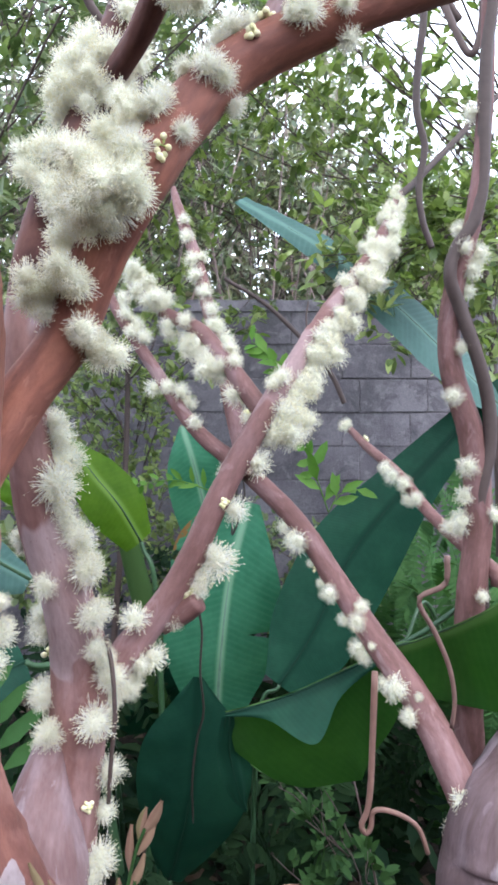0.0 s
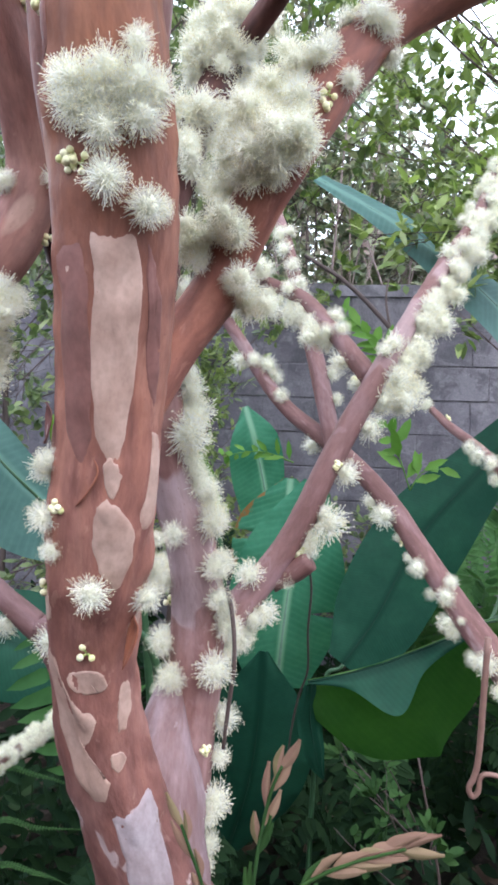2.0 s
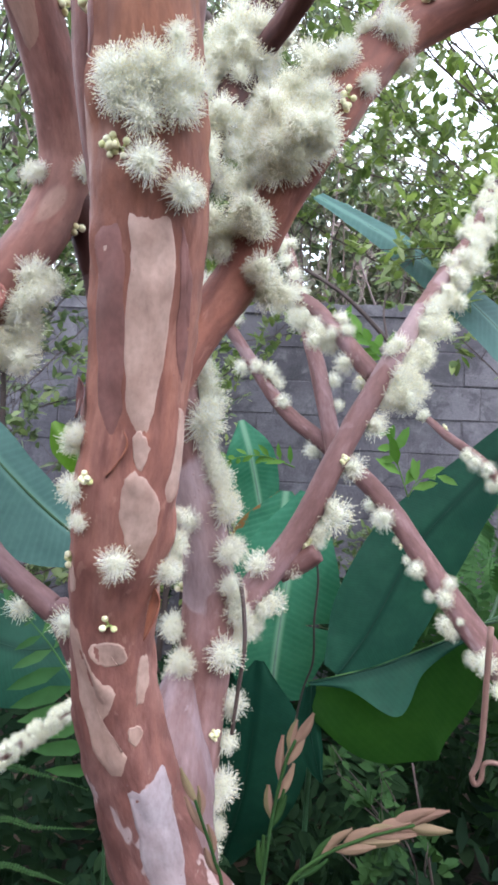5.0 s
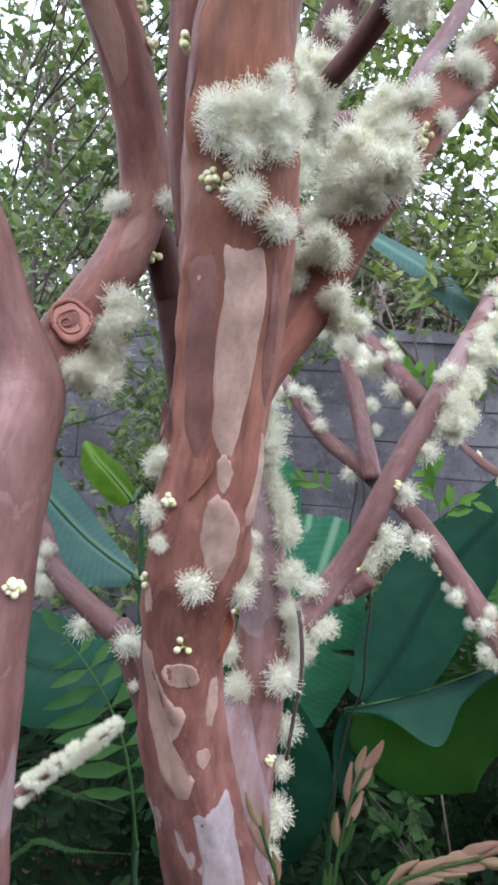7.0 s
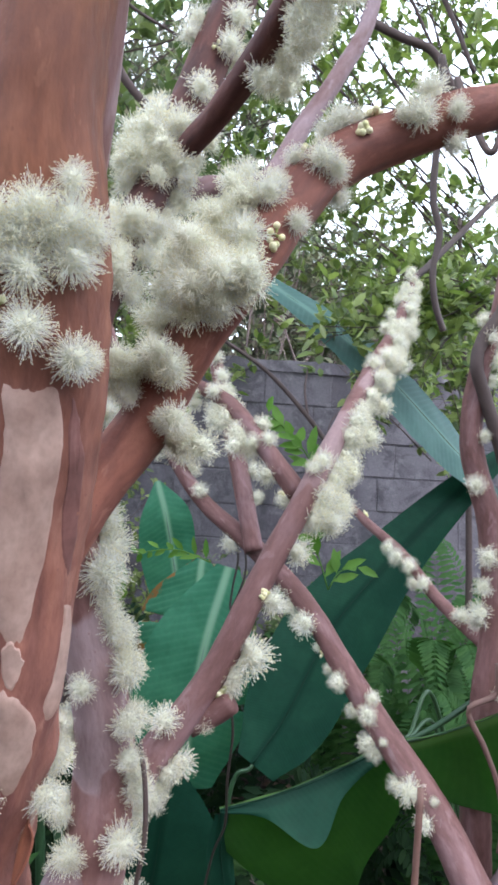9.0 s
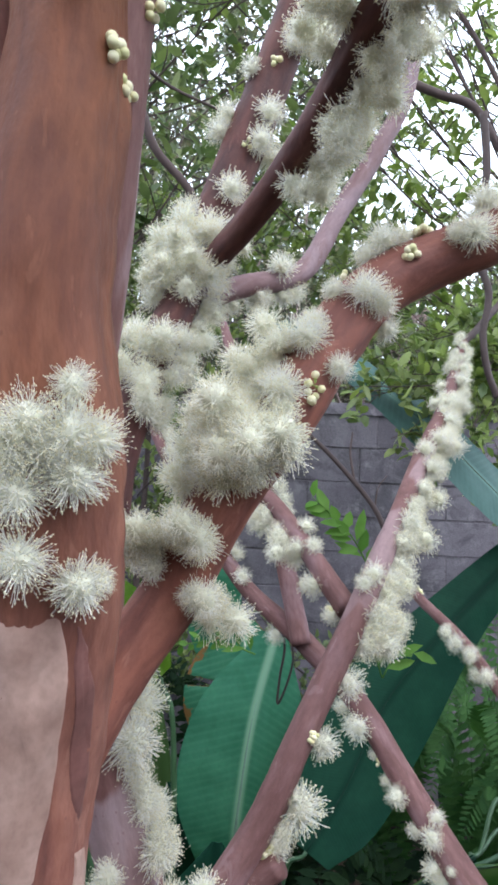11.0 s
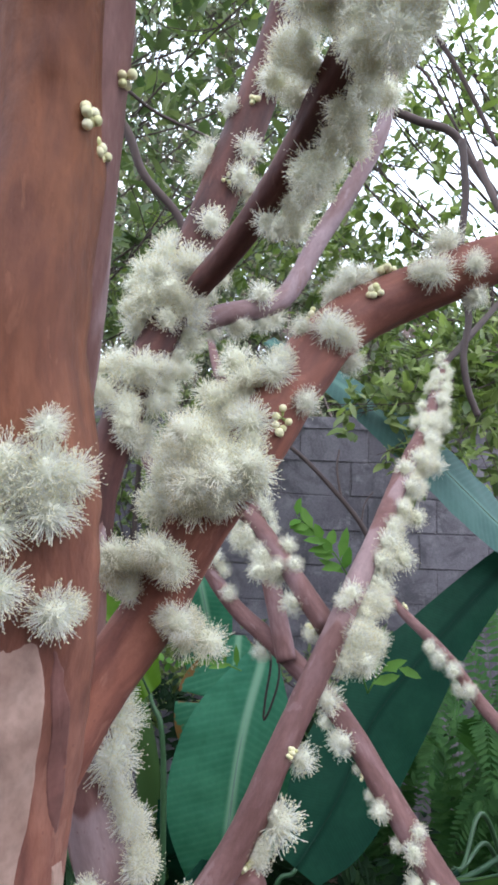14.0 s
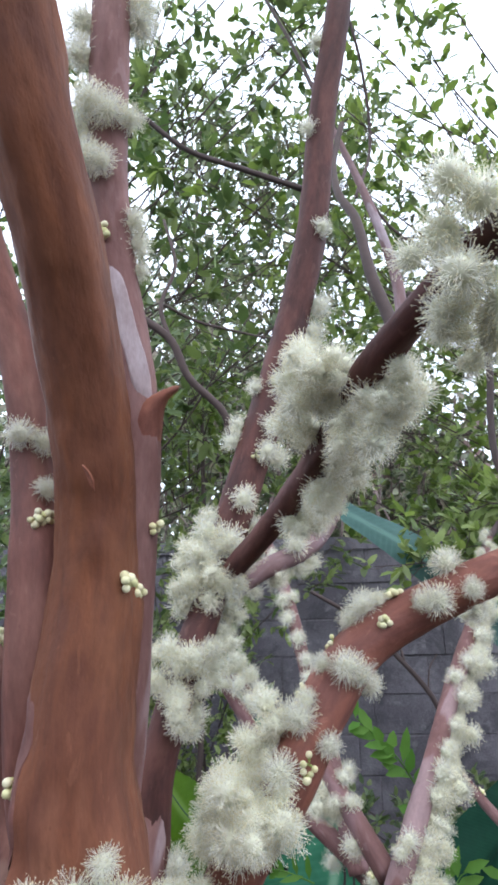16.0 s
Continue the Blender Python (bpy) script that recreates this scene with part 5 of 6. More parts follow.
big_leaf("banana_leaf", "hanging banana leaf coloured green as if lit through", [(0.1701, 0.82, 1.134), (0.2085, 0.8, 1.15), (0.2416, 0.77, 1.175), (0.2701, 0.745, 1.198), (0.3002, 0.73, 1.221), (0.344, 0.72, 1.237)],
         [0.002] * 6, [0.02, 0.095, 0.155, 0.195, 0.21, 0.18], (0, -1.0, -0.1), BANANA_LIT, -0.03, 0.002, [(0.4531, 0.8, 1.176), (0.56, 0.85, 0.0)])
big_leaf("banana_leaf", "upright mid-green banana leaf with a pale midrib", [(-0.1346, 2.3, 1.041), (-0.1655, 2.25, 1.209), (-0.197, 2.2, 1.349), (-0.2321, 2.2, 1.457)],
         [0.09, 0.11, 0.085, 0.01], [0.03, 0.08, 0.08, 0.01], (0.05, -0.95, 0.3), BANANA_MID, 0.1, 0.005, [(-0.104, 2.3, 0.8373), (-0.1, 2.4, 0.0)])
big_leaf("banana_leaf", "tattered mid-green banana leaf with browned edge", [(-0.08777, 2.041, 0.8101), (-0.08275, 1.978, 0.9608), (-0.07236, 1.965, 1.113), (-0.06652, 1.955, 1.231)],
         [0.08, 0.16, 0.14, 0.02], [0.05, 0.14, 0.13, 0.02], (0.05, -0.95, 0.3), BANANA_TATTERED, 0.12, 0.005, [(-0.07667, 2.055, 0.6382), (-0.1, 2.1, 0.0)], cuts=((0.5, -1, 0.7), (0.62, 1, 0.5)))
big_leaf("banana_leaf", "hanging mid-green banana leaf with a pale midrib", [(-0.08438, 1.7, 0.6827), (-0.07166, 1.65, 0.8647), (-0.04739, 1.62, 1.061), (-0.001436, 1.62, 1.248)],
         [0.08, 0.15, 0.13, 0.03], [0.08, 0.15, 0.13, 0.03], (0.1, -0.95, 0.2), BANANA_MID, 0.12, 0.005, [(-0.1101, 1.75, 0.4135), (0.0, 1.9, 0.0)], cuts=((0.4, 1, 0.6),))
big_leaf("banana_leaf", "yellow-green leaf beside the stems, backlight in its colour", [(-0.2539, 1.5, 1.166), (-0.2905, 1.45, 1.251), (-0.3411, 1.42, 1.323), (-0.3983, 1.4, 1.405)],
         [0.04, 0.07, 0.06, 0.01], [0.04, 0.07, 0.06, 0.01], (0.1, -0.8, 0.6), BANANA_YELLOW, 0.2, 0.003, [(-0.2141, 1.5, 0.9799), (-0.2, 1.6, 0.0)])
big_leaf("banana_leaf", "yellow-green leaf beside the bluish leaf, backlight in its colour", [(-0.502, 1.46, 1.268), (-0.541, 1.43, 1.32), (-0.572, 1.4, 1.357), (-0.598, 1.38, 1.397)],
         [0.03, 0.05, 0.045, 0.006], [0.03, 0.045, 0.04, 0.006], (0.2, -0.75, 0.65), BANANA_YELLOW, 0.2, 0.003, [(-0.481, 1.5, 1.165), (-0.45, 1.6, 0.0)])
big_leaf("banana_leaf", "bluish drooping banana leaf beside the trunk", [(-0.4449, 1.299, 1.12), (-0.5263, 1.236, 1.194), (-0.5898, 1.174, 1.275), (-0.6563, 1.132, 1.36), (-0.7352, 1.097, 1.452)],
         [0.03, 0.1, 0.12, 0.1, 0.02], [0.02, 0.05, 0.05, 0.05, 0.02], (-0.3, -0.7, 0.65), BANANA_BLUE, 0.2, 0.004, [(-0.3694, 1.315, 1.004), (-0.3, 1.4, 0.0)])
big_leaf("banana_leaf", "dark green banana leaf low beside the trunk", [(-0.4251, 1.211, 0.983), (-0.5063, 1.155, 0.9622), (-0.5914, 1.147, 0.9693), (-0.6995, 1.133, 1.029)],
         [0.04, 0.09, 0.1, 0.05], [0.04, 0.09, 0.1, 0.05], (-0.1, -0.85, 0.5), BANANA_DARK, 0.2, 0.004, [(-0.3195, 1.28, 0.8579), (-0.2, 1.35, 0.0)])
# deep shade comes from the dark leaf colour and a downward tilt
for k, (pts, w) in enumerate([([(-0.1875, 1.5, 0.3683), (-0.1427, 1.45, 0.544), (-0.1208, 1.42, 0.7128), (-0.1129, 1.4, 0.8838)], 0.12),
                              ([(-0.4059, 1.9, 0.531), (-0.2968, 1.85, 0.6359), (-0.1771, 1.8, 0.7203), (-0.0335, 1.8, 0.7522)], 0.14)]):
    big_leaf("banana_leaf", "banana leaf coloured dark green for deep shade", pts, [0.03, w, w, 0.01], [0.03, w, w, 0.01], (0.1 * k - 0.1, -0.9, -0.35), BANANA_DARK, 0.2, 0.004, [tuple(np.array(pts[0]) * (1, 1, 0) + (0, 0.2, 0))])

# a leaf still rolled up
roll = thing("rolled_leaf", (-0.36, 1.75, 0), "young banana leaf still rolled into a tube", "leaf")
v, f = tube([(-0.2558, 1.85, 0.6359), (-0.2856, 1.8, 0.8958), (-0.3171, 1.78, 1.043), (-0.337, 1.76, 1.141), (-0.3506, 1.75, 1.201)], 0.035, 14, 0.02, 0.75)
under(put("blade", mesh_of("blade", v, f, BANANA_LIT)), roll)
v, f = tube([(-0.36, 1.8, 0.0), (-0.2337, 1.87, 0.379), (-0.2558, 1.85, 0.6359)], 0.018, 8, 0.04, 0.8)
under(put("stalk", mesh_of("stalk", v, f, STALK)), roll)


# ---- shrubs and far foliage ----
def sprays(bag, wood, base, tips, rnd, leaves=26, length=0.05, spread=0.16, width=0.45, r=0.003):
    """Boughs from a base to several tips, with side twigs and leaves along their outer part."""
    for tip in tips:
        base_p, tip = np.asarray(base, float), np.asarray(tip, float)
        mid = (base_p + tip) / 2 + np.array([rnd.uniform(-1, 1) for _ in range(3)]) * 0.12 * np.linalg.norm(tip - base_p)
        wood.add(*tube([base_p, mid, tip], r, 5, 0.06, 0.35))
        c = spline([base_p, mid, tip], 24)
        for i in range(leaves // 2):
            k = rnd.randint(6, 23)
            side = unit(np.array([rnd.gauss(0, 1) for _ in range(3)])) * rnd.uniform(0.25, 1) * spread
            end = c[k] + side + (0, 0, 0.01)
            if i % 2 == 0:
                wood.add(*tube([c[k], (c[k] + end) / 2 + side[::-1] * 0.15, end], r * 0.45, 4, 0.05, 0.5))
            axis = unit(unit(side) + (0, -0.2, 0.5))
            for _ in range(rnd.randint(4, 7)):
                way = axis * 0.7 + np.array([rnd.gauss(0, 0.65) for _ in range(3)])
                leaflet(bag, end + np.array([rnd.uniform(-1, 1) for _ in range(3)]) * length * 0.25, way, (rnd.gauss(0, 0.4), rnd.gauss(-0.4, 0.4), 1), length * rnd.uniform(0.55, 1.3), length * width * rnd.uniform(0.85, 1.25))


def shrub(name, label, foot, tips, leaf_mat, seed, category="shrub", stem=0.016, **more):
    rnd, bag, wood = random.Random(seed), Bag(), Bag()
    fork = np.asarray(foot, float) * (0.7, 0.7, 0) + np.mean(tips, axis=0) * (0.3, 0.3, 1.1)
    wood.add(*tube([foot, (np.asarray(foot) + fork) / 2 + (0.05, 0.03, 0), fork], stem, 8, 0.08, 0.5))
    for tip in tips:
        start = np.array(foot) * (0.7, 0.7, 0) + np.array(tip) * (0.3, 0.3, rnd.uniform(0.72, 0.88))
        sprays(bag, wood, start, [tip], rnd, **more)
    top = thing(name, tuple(foot), label, category, "shrubs")
    under(tagged(put("crown", bag.mesh("crown", leaf_mat)), kind="stuff"), top)
    under(put("stem_wood", wood.mesh("stem_wood", BARK_VINE)), top)
    return top


def strewn(seed, count, x, y, z):
    rnd = random.Random(seed)
    tips = [(rnd.uniform(*x), rnd.uniform(*y), rnd.uniform(*z)) for _ in range(count)]
    return [p for p in tips if not (p[0] > 0.24 * p[1] and p[2] > 1.45 + 0.6 * p[1]) or rnd.random() < 0.5]


shrub("shrub", "light green glossy-leaved shrub before the wall", (0.9, 2.3, 0), strewn(1, 30, (0.0, 1.4), (1.7, 2.6), (1.88, 2.8)), SHRUB, 1, leaves=30, length=0.052, spread=0.13)
shrub("shrub", "light green glossy-leaved shrub before the wall", (-0.6, 2.6, 0), strewn(2, 26, (-0.9, 0.2), (2.0, 2.9), (2.0, 3.1)), SHRUB, 2, leaves=30, length=0.052, spread=0.14)
shrub("shrub", "leafy green shrub with small leaves beside the trunk", (-1.1, 2.0, 0), strewn(3, 30, (-1.35, -0.5), (1.8, 2.5), (0.9, 2.5)), SHRUB_MID, 3, leaves=34, length=0.05, spread=0.17)
shrub("shrub", "low yellow-green shrub against the garden wall", (-0.6, 3.2, 0), strewn(8, 44, (-1.1, -0.28), (2.6, 3.4), (0.7, 2.1)), SHRUB, 8, leaves=34, length=0.045, spread=0.13)
shrub("shrub", "low dark bush at the foot of the garden wall", (0.3, 3.2, 0), strewn(9, 26, (-0.1, 0.75), (2.9, 3.4), (0.6, 1.12)), SHRUB_MID, 9, leaves=34, length=0.045, spread=0.12)
shrub("shrub", "small mid-green bush growing low in the shade", (0.25, 1.3, 0), strewn(11, 8, (0.04, 0.26), (1.15, 1.35), (0.58, 0.74)), LOW_LEAF, 11, stem=0.004, leaves=8, length=0.034, spread=0.05, r=0.0022)
light_tree = shrub("tree", "tall light-leaved tree arching overhead", (1.5, 2.9, 0), strewn(4, 68, (-0.5, 1.5), (1.4, 3.0), (2.6, 5.0)), SHRUB, 4, "tree", leaves=34, length=0.058, spread=0.21, r=0.005)
dark_tree = shrub("tree", "tall leafy tree arching overhead", (-1.5, 2.6, 0), strewn(5, 70, (-1.6, 0.7), (1.3, 3.0), (2.5, 5.2)), SHRUB_MID, 5, "tree", leaves=40, length=0.062, spread=0.24, r=0.005)
for k, (x, y, z, sx, sz) in enumerate([(-1.8, 5.5, 3.2, 1.6, 1.9), (0.2, 6.0, 3.0, 1.4, 1.5), (1.9, 5.6, 2.8, 1.3, 1.2), (-0.8, 7.5, 5.0, 2.4, 2.6), (-3.4, 6.5, 3.6, 1.6, 2.6), (3.4, 6.6, 3.0, 1.5, 1.4), (-1.4, 7.0, 7.0, 2.2, 2.6), (0.0, 6.8, 6.4, 1.8, 2.4)]):
    shrub("tree", "dark leafy tree behind the wall", (x, y, 0), strewn(20 + k, 46, (x - sx, x + sx), (y - 0.8, y + 0.8), (z - sz, z + sz)), SHRUB_DARK, 30 + k, "tree", leaves=46, length=0.11, spread=0.34, r=0.008)


def far_woods(label, x, top, seed, mat):
    """A belt of far leafage with an uneven top and gaps, past counting."""
    rnd, bag = random.Random(seed), Bag()
    for _ in range(12000):
        p = Vector((rnd.uniform(*x), rnd.uniform(9, 11.5), 0))
        roof = top * (0.8 + 0.45 * noise.noise(Vector((p.x * 0.5, seed, 0)))) + 0.8 * noise.noise(Vector((p.x * 1.9, seed, 4)))
        p.z = rnd.uniform(0.2, max(0.5, roof))
        if noise.noise(p * 1.1) > -0.22:
            leaflet(bag, p, (rnd.gauss(0, 1), rnd.gauss(0, 0.5), rnd.gauss(-0.2, 0.8)), (rnd.gauss(0, 0.5), -1, 0.6), rnd.uniform(0.14, 0.34), rnd.uniform(0.08, 0.16))
    return tagged(put("far_woods", bag.mesh("far_woods", mat)), label, "woods", kind="stuff")


far_woods("green woods far behind the wall, haze in their colour", (-8, 1.6), 8.5, 3, WOODS)
far_woods("green woods far behind the wall, haze in their colour", (1.0, 8.5), 5.4, 5, WOODS)
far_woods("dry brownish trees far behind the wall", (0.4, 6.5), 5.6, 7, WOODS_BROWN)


def thicket():
    """Dry upright canes and bare twigs behind the wall, past counting."""
    rnd, bag = random.Random(8), Bag()
    for _ in range(300):
        x, y = rnd.uniform(-4, 3.6), rnd.uniform(4.6, 8)
        h = rnd.uniform(2.6, 5.2) if x < 1 else rnd.uniform(2.0, 3.4)
        lean = rnd.gauss(0, 1.1)
        bag.add(*tube([(x, y, 0), (x + lean * 0.4, y, h * 0.5), (x + lean, y + rnd.gauss(0, 0.2), h)], rnd.uniform(0.004, 0.016), 5, 0.4, 0.4))
    return tagged(put("thicket", bag.mesh("thicket", CANE)), "dry brown canes and bare twigs behind the wall", "thicket", kind="stuff")


thicket()


# ---- ferns, shoots, straw and vines ----
def frond(points, pairs, length, width, rnd, face=(0, -0.6, 0.8), r=0.0015, drop=0.2):
    """A feathered frond along its stalk."""
    bag = Bag()
    c = spline(points, pairs * 2 + 6)
    t = np.gradient(c, axis=0)
    v, f = tube(points, r, 5, 0.012, 0.4)
    bag.add(v, f)
    n = len(c)
    for i in range(4, n - 1):
        q = (i - 3) / (n - 4)
        size = length * (math.sin(math.pi * min(1, 0.18 + q * 0.85)) ** 0.7) * rnd.uniform(0.9, 1.1)
        d = unit(t[i])
        x = unit(np.cross(d, face))
        for side in (-1, 1) if i % 2 == 0 or pairs > 18 else ():
            leaflet(bag, c[i], x * side + d * 0.45 + (0, 0, -drop), np.cross(x, d) + (rnd.uniform(-0.2, 0.2), 0, 0), size, size * width)
    leaflet(bag, c[-1], t[-1], face, length * 0.6, length * width * 0.8)
    return bag


def fern(foot, count, reach, height, seed, label, mat, pairs=20, length=0.05, width=0.3):
    rnd = random.Random(seed)
    top = thing("fern", tuple(foot), label, "fern", "ferns")
    for k in range(count):
        a = k * 2 * math.pi / count + rnd.uniform(-0.4, 0.4)
        d = np.array((math.cos(a), math.sin(a), 0)) * reach * rnd.uniform(0.7, 1.1)
        h = height * rnd.uniform(0.75, 1.15)
        p = np.array(foot, float)
        fr = frond([p, p + d * 0.25 + (0, 0, h * 0.7), p + d * 0.65 + (0, 0, h), p + d + (0, 0, h * 0.8)], pairs, length, width, rnd, (0, -0.3, 1))
        under(put("frond", fr.mesh("frond", mat)), top)
    return top


for k, (x, y, h, reach) in enumerate([(0.62, 2.0, 1.02, 0.3), (0.85, 2.3, 1.15, 0.35), (1.1, 2.1, 1.0, 0.35), (0.45, 2.5, 0.9, 0.3), (0.75, 1.75, 0.85, 0.28), (1.2, 2.7, 1.2, 0.35)]):
    fern((x, y, 0), 11, reach, h, 50 + k, "tall light green fern clump before the wall", FERN, 24, 0.075, 0.26)
# low ferns, with the shade painted into their leaf colour
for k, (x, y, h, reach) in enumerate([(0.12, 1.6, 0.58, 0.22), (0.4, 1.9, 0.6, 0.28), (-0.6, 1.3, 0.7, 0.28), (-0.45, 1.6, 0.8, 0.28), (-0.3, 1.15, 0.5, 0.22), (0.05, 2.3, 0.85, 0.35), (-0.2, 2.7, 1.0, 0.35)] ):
    fern((x, y, 0), 10, reach, h, 70 + k, "low fern coloured dark to stand for shade", FERN_SHADE_PAINTED, 18, 0.07, 0.34)


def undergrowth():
    """Low leafy cover over the soil, its leaf colour darkened to stand for shade."""
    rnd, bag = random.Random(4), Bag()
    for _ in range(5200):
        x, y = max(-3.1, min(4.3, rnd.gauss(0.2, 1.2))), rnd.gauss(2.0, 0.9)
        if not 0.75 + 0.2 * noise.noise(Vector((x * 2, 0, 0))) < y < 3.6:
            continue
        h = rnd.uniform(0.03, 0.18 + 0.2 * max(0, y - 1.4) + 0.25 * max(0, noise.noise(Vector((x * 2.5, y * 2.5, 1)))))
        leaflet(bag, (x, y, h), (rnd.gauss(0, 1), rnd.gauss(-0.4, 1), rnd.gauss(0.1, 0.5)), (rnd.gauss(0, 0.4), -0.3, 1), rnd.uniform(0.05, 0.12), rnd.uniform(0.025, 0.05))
    return tagged(put("undergrowth", bag.mesh("undergrowth", SHADE_PAINTED_LEAF)), "low leafy undergrowth covering the soil, its colour darkened for shade", "undergrowth", kind="stuff")


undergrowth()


def litter():
    """Dead leaves on the soil."""
    rnd, bag = random.Random(6), Bag()
    for _ in range(2600):
        x, y = rnd.uniform(-3.1, 4.3), rnd.uniform(-2.1, 3.65)
        if noise.noise(Vector((x * 0.9, y * 0.9, 3))) < -0.15:
            continue
        leaflet(bag, (x, y, 0.05 + rnd.uniform(0, 0.02)), (rnd.gauss(0, 1), rnd.gauss(0, 1), 0.05), (0, 0, 1), rnd.uniform(0.06, 0.16), rnd.uniform(0.03, 0.06))
    return tagged(put("leaf_litter", bag.mesh("leaf_litter", DRY_LEAF)), "dead brown leaves strewn on the soil", "leaf litter", kind="stuff")


litter()

# a feathered leaf beside the trunk
rnd = random.Random(15)
pinnate = thing("feathered_leaf", (-0.3, 0.86, 0), "feathered green leaf with pointed leaflets, beside the trunk", "leaf")
under(put("frond", frond([(-0.2985, 0.8327, 0.8361), (-0.3132, 0.8271, 0.9336), (-0.3387, 0.8351, 0.9999), (-0.3817, 0.8419, 1.0623), (-0.428, 0.8493, 1.1078)], 8, 0.086, 0.26, rnd, (0.2, -1, 0.3), 0.0025, 0.25).mesh("frond", FERN)), pinnate)
v, f = tube([(-0.3, 0.86, 0.0), (-0.3, 0.855, 0.5), (-0.2985, 0.8327, 0.8461)], 0.003, 6, 0.04, 0.7)
under(put("stalk", mesh_of("stalk", v, f, STALK)), pinnate)

low_fern = thing("fern", (-0.45, 0.78, 0), "low light green fern with toothed narrow fronds", "fern", "ferns")
for k, (z0, z1, x1) in enumerate(((0.937, 0.93, -0.3), (0.872, 0.882, -0.29), (0.815, 0.81, -0.315))):
    under(put("frond", frond([(-0.45, 0.78, 0.3), (-0.47, 0.77, z0 - 0.12), (-0.42, 0.755, z0), (-0.36, 0.75, z0 + 0.004), (x1, 0.745, z1)], 30, 0.0048, 0.9, rnd, (0, -0.7, 0.7), 0.0012, 0.05).mesh("frond", LOW_LEAF)), low_fern)
v, f = tube([(-0.45, 0.78, 0.0), (-0.452, 0.78, 0.15), (-0.45, 0.78, 0.31)], 0.005, 6, 0.03, 0.7)
under(put("stalk", mesh_of("stalk", v, f, STALK)), low_fern)

# young shoots on the cross branch and the fork
def shoot(points, label, count=12, length=0.03):
    top = thing("young_shoot", points[0], label, "shoot")
    bag, c = Bag(), spline(points, count)
    v, f = tube(points, 0.0012, 5, 0.008, 0.5)
    bag.add(v, f)
    t = np.gradient(c, axis=0)
    for i in range(1, count):
        x = unit(np.cross(t[i], (0, -1, 0.2)))
        jit = np.array([noise.noise(Vector((i * 3.1, k, points[0][0] * 9))) for k in range(3)])
        leaflet(bag, c[i] + jit * 0.004, x * (1 if i % 2 else -1) * (0.8 + jit[0]) + unit(t[i]) * 0.8 + jit * 0.9, (jit[1], -0.8, 0.5), length * (1.15 - 0.5 * i / count) * (1 + jit[2] * 0.6), length * 0.4)
    under(put("leaf_spray", bag.mesh("leaf_spray", SHOOT)), top)
    return top


shoot([(0.13, 1.04, 1.286), (0.1141, 1.039, 1.332), (0.1036, 1.038, 1.36), (0.0947, 1.047, 1.387)], "fresh light green leafy shoot", 9, 0.045)
shoot([(0.13, 1.04, 1.286), (0.1473, 1.04, 1.315), (0.175, 1.042, 1.321)], "fresh light green leafy shoot", 6, 0.04)
shoot([(0.07605, 0.8772, 1.456), (0.05733, 0.8729, 1.487), (0.03529, 0.8695, 1.511), (0.003336, 0.8756, 1.539)], "fresh light green leafy shoot", 18, 0.034)
shoot([(-0.05979, 0.95, 1.329), (-0.1103, 0.95, 1.344), (-0.1693, 0.95, 1.336)], "small yellow-green leafy sprig", 14, 0.022)


def vine(points, radius, mat, label, taper=0.9, name="vine"):
    v, f = tube(points, radius, 7, 0.006, taper)
    ob = put(name, mesh_of(name, v, f, mat))
    return tagged(ob, label, "vine", "vines")


vine([(0.1038, 0.525, 1.2111), (0.1019, 0.525, 1.1599), (0.1000, 0.525, 1.1133), (0.0968, 0.525, 1.0947), (0.0926, 0.525, 1.0854), (0.0959, 0.525, 1.0780), (0.1005, 0.525, 1.0831), (0.1033, 0.525, 1.0966), (0.1205, 0.525, 1.0947), (0.1391, 0.525, 1.0831), (0.1475, 0.525, 1.0612)], 0.0028, VINE, "brown hooked vine hanging from a branch", 0.7)
vine([(-0.11, 0.4882, 1.252), (-0.1042, 0.4846, 1.229), (-0.1017, 0.4829, 1.194), (-0.1059, 0.4888, 1.155), (-0.1096, 0.4967, 1.119)], 0.0019, BARK_VINE, "thin dark brown vine lying along the mauve stem")
vine([(-0.04441, 0.5498, 1.26), (-0.04109, 0.555, 1.235), (-0.04288, 0.5601, 1.198), (-0.04134, 0.5803, 1.155), (-0.049, 0.6001, 1.12), (-0.05504, 0.6199, 1.072), (-0.05791, 0.6601, 1.006)], 0.0011, VINE_THIN, "thin black vine hanging from a cut stub")
vine([(-0.02948, 0.9944, 1.381), (-0.01862, 0.9873, 1.336), (-0.02431, 0.9865, 1.29), (-0.02577, 0.9843, 1.258), (-0.01388, 0.9759, 1.288), (-0.006826, 0.9774, 1.325), (-0.01603, 0.984, 1.374)], 0.0018, VINE_THIN, "thin black vine looped under a branch")
vine([(0.2936, 0.8, 1.176), (0.281, 0.775, 1.32), (0.2919, 0.775, 1.389), (0.2919, 0.775, 1.444), (0.2778, 0.77, 1.498), (0.2553, 0.77, 1.563), (0.2414, 0.765, 1.599), (0.2489, 0.765, 1.633), (0.2706, 0.765, 1.667), (0.2807, 0.765, 1.715), (0.2828, 0.765, 1.796), (0.2855, 0.765, 1.871), (0.2922, 0.765, 1.932), (0.2909, 0.765, 2.033)], 0.0085, BARK_VINE, "thick brown vine twisting round the slender tree", 0.9)
vine([(0.2695, 1, 2.166), (0.2739, 1, 2.068), (0.265, 1, 1.989), (0.2633, 1, 1.918), (0.2757, 1, 1.864), (0.2668, 1, 1.802), (0.2721, 1, 1.749), (0.2872, 1, 1.705)], 0.0065, BARK_VINE, "thick dark vine hanging from above", 0.8)
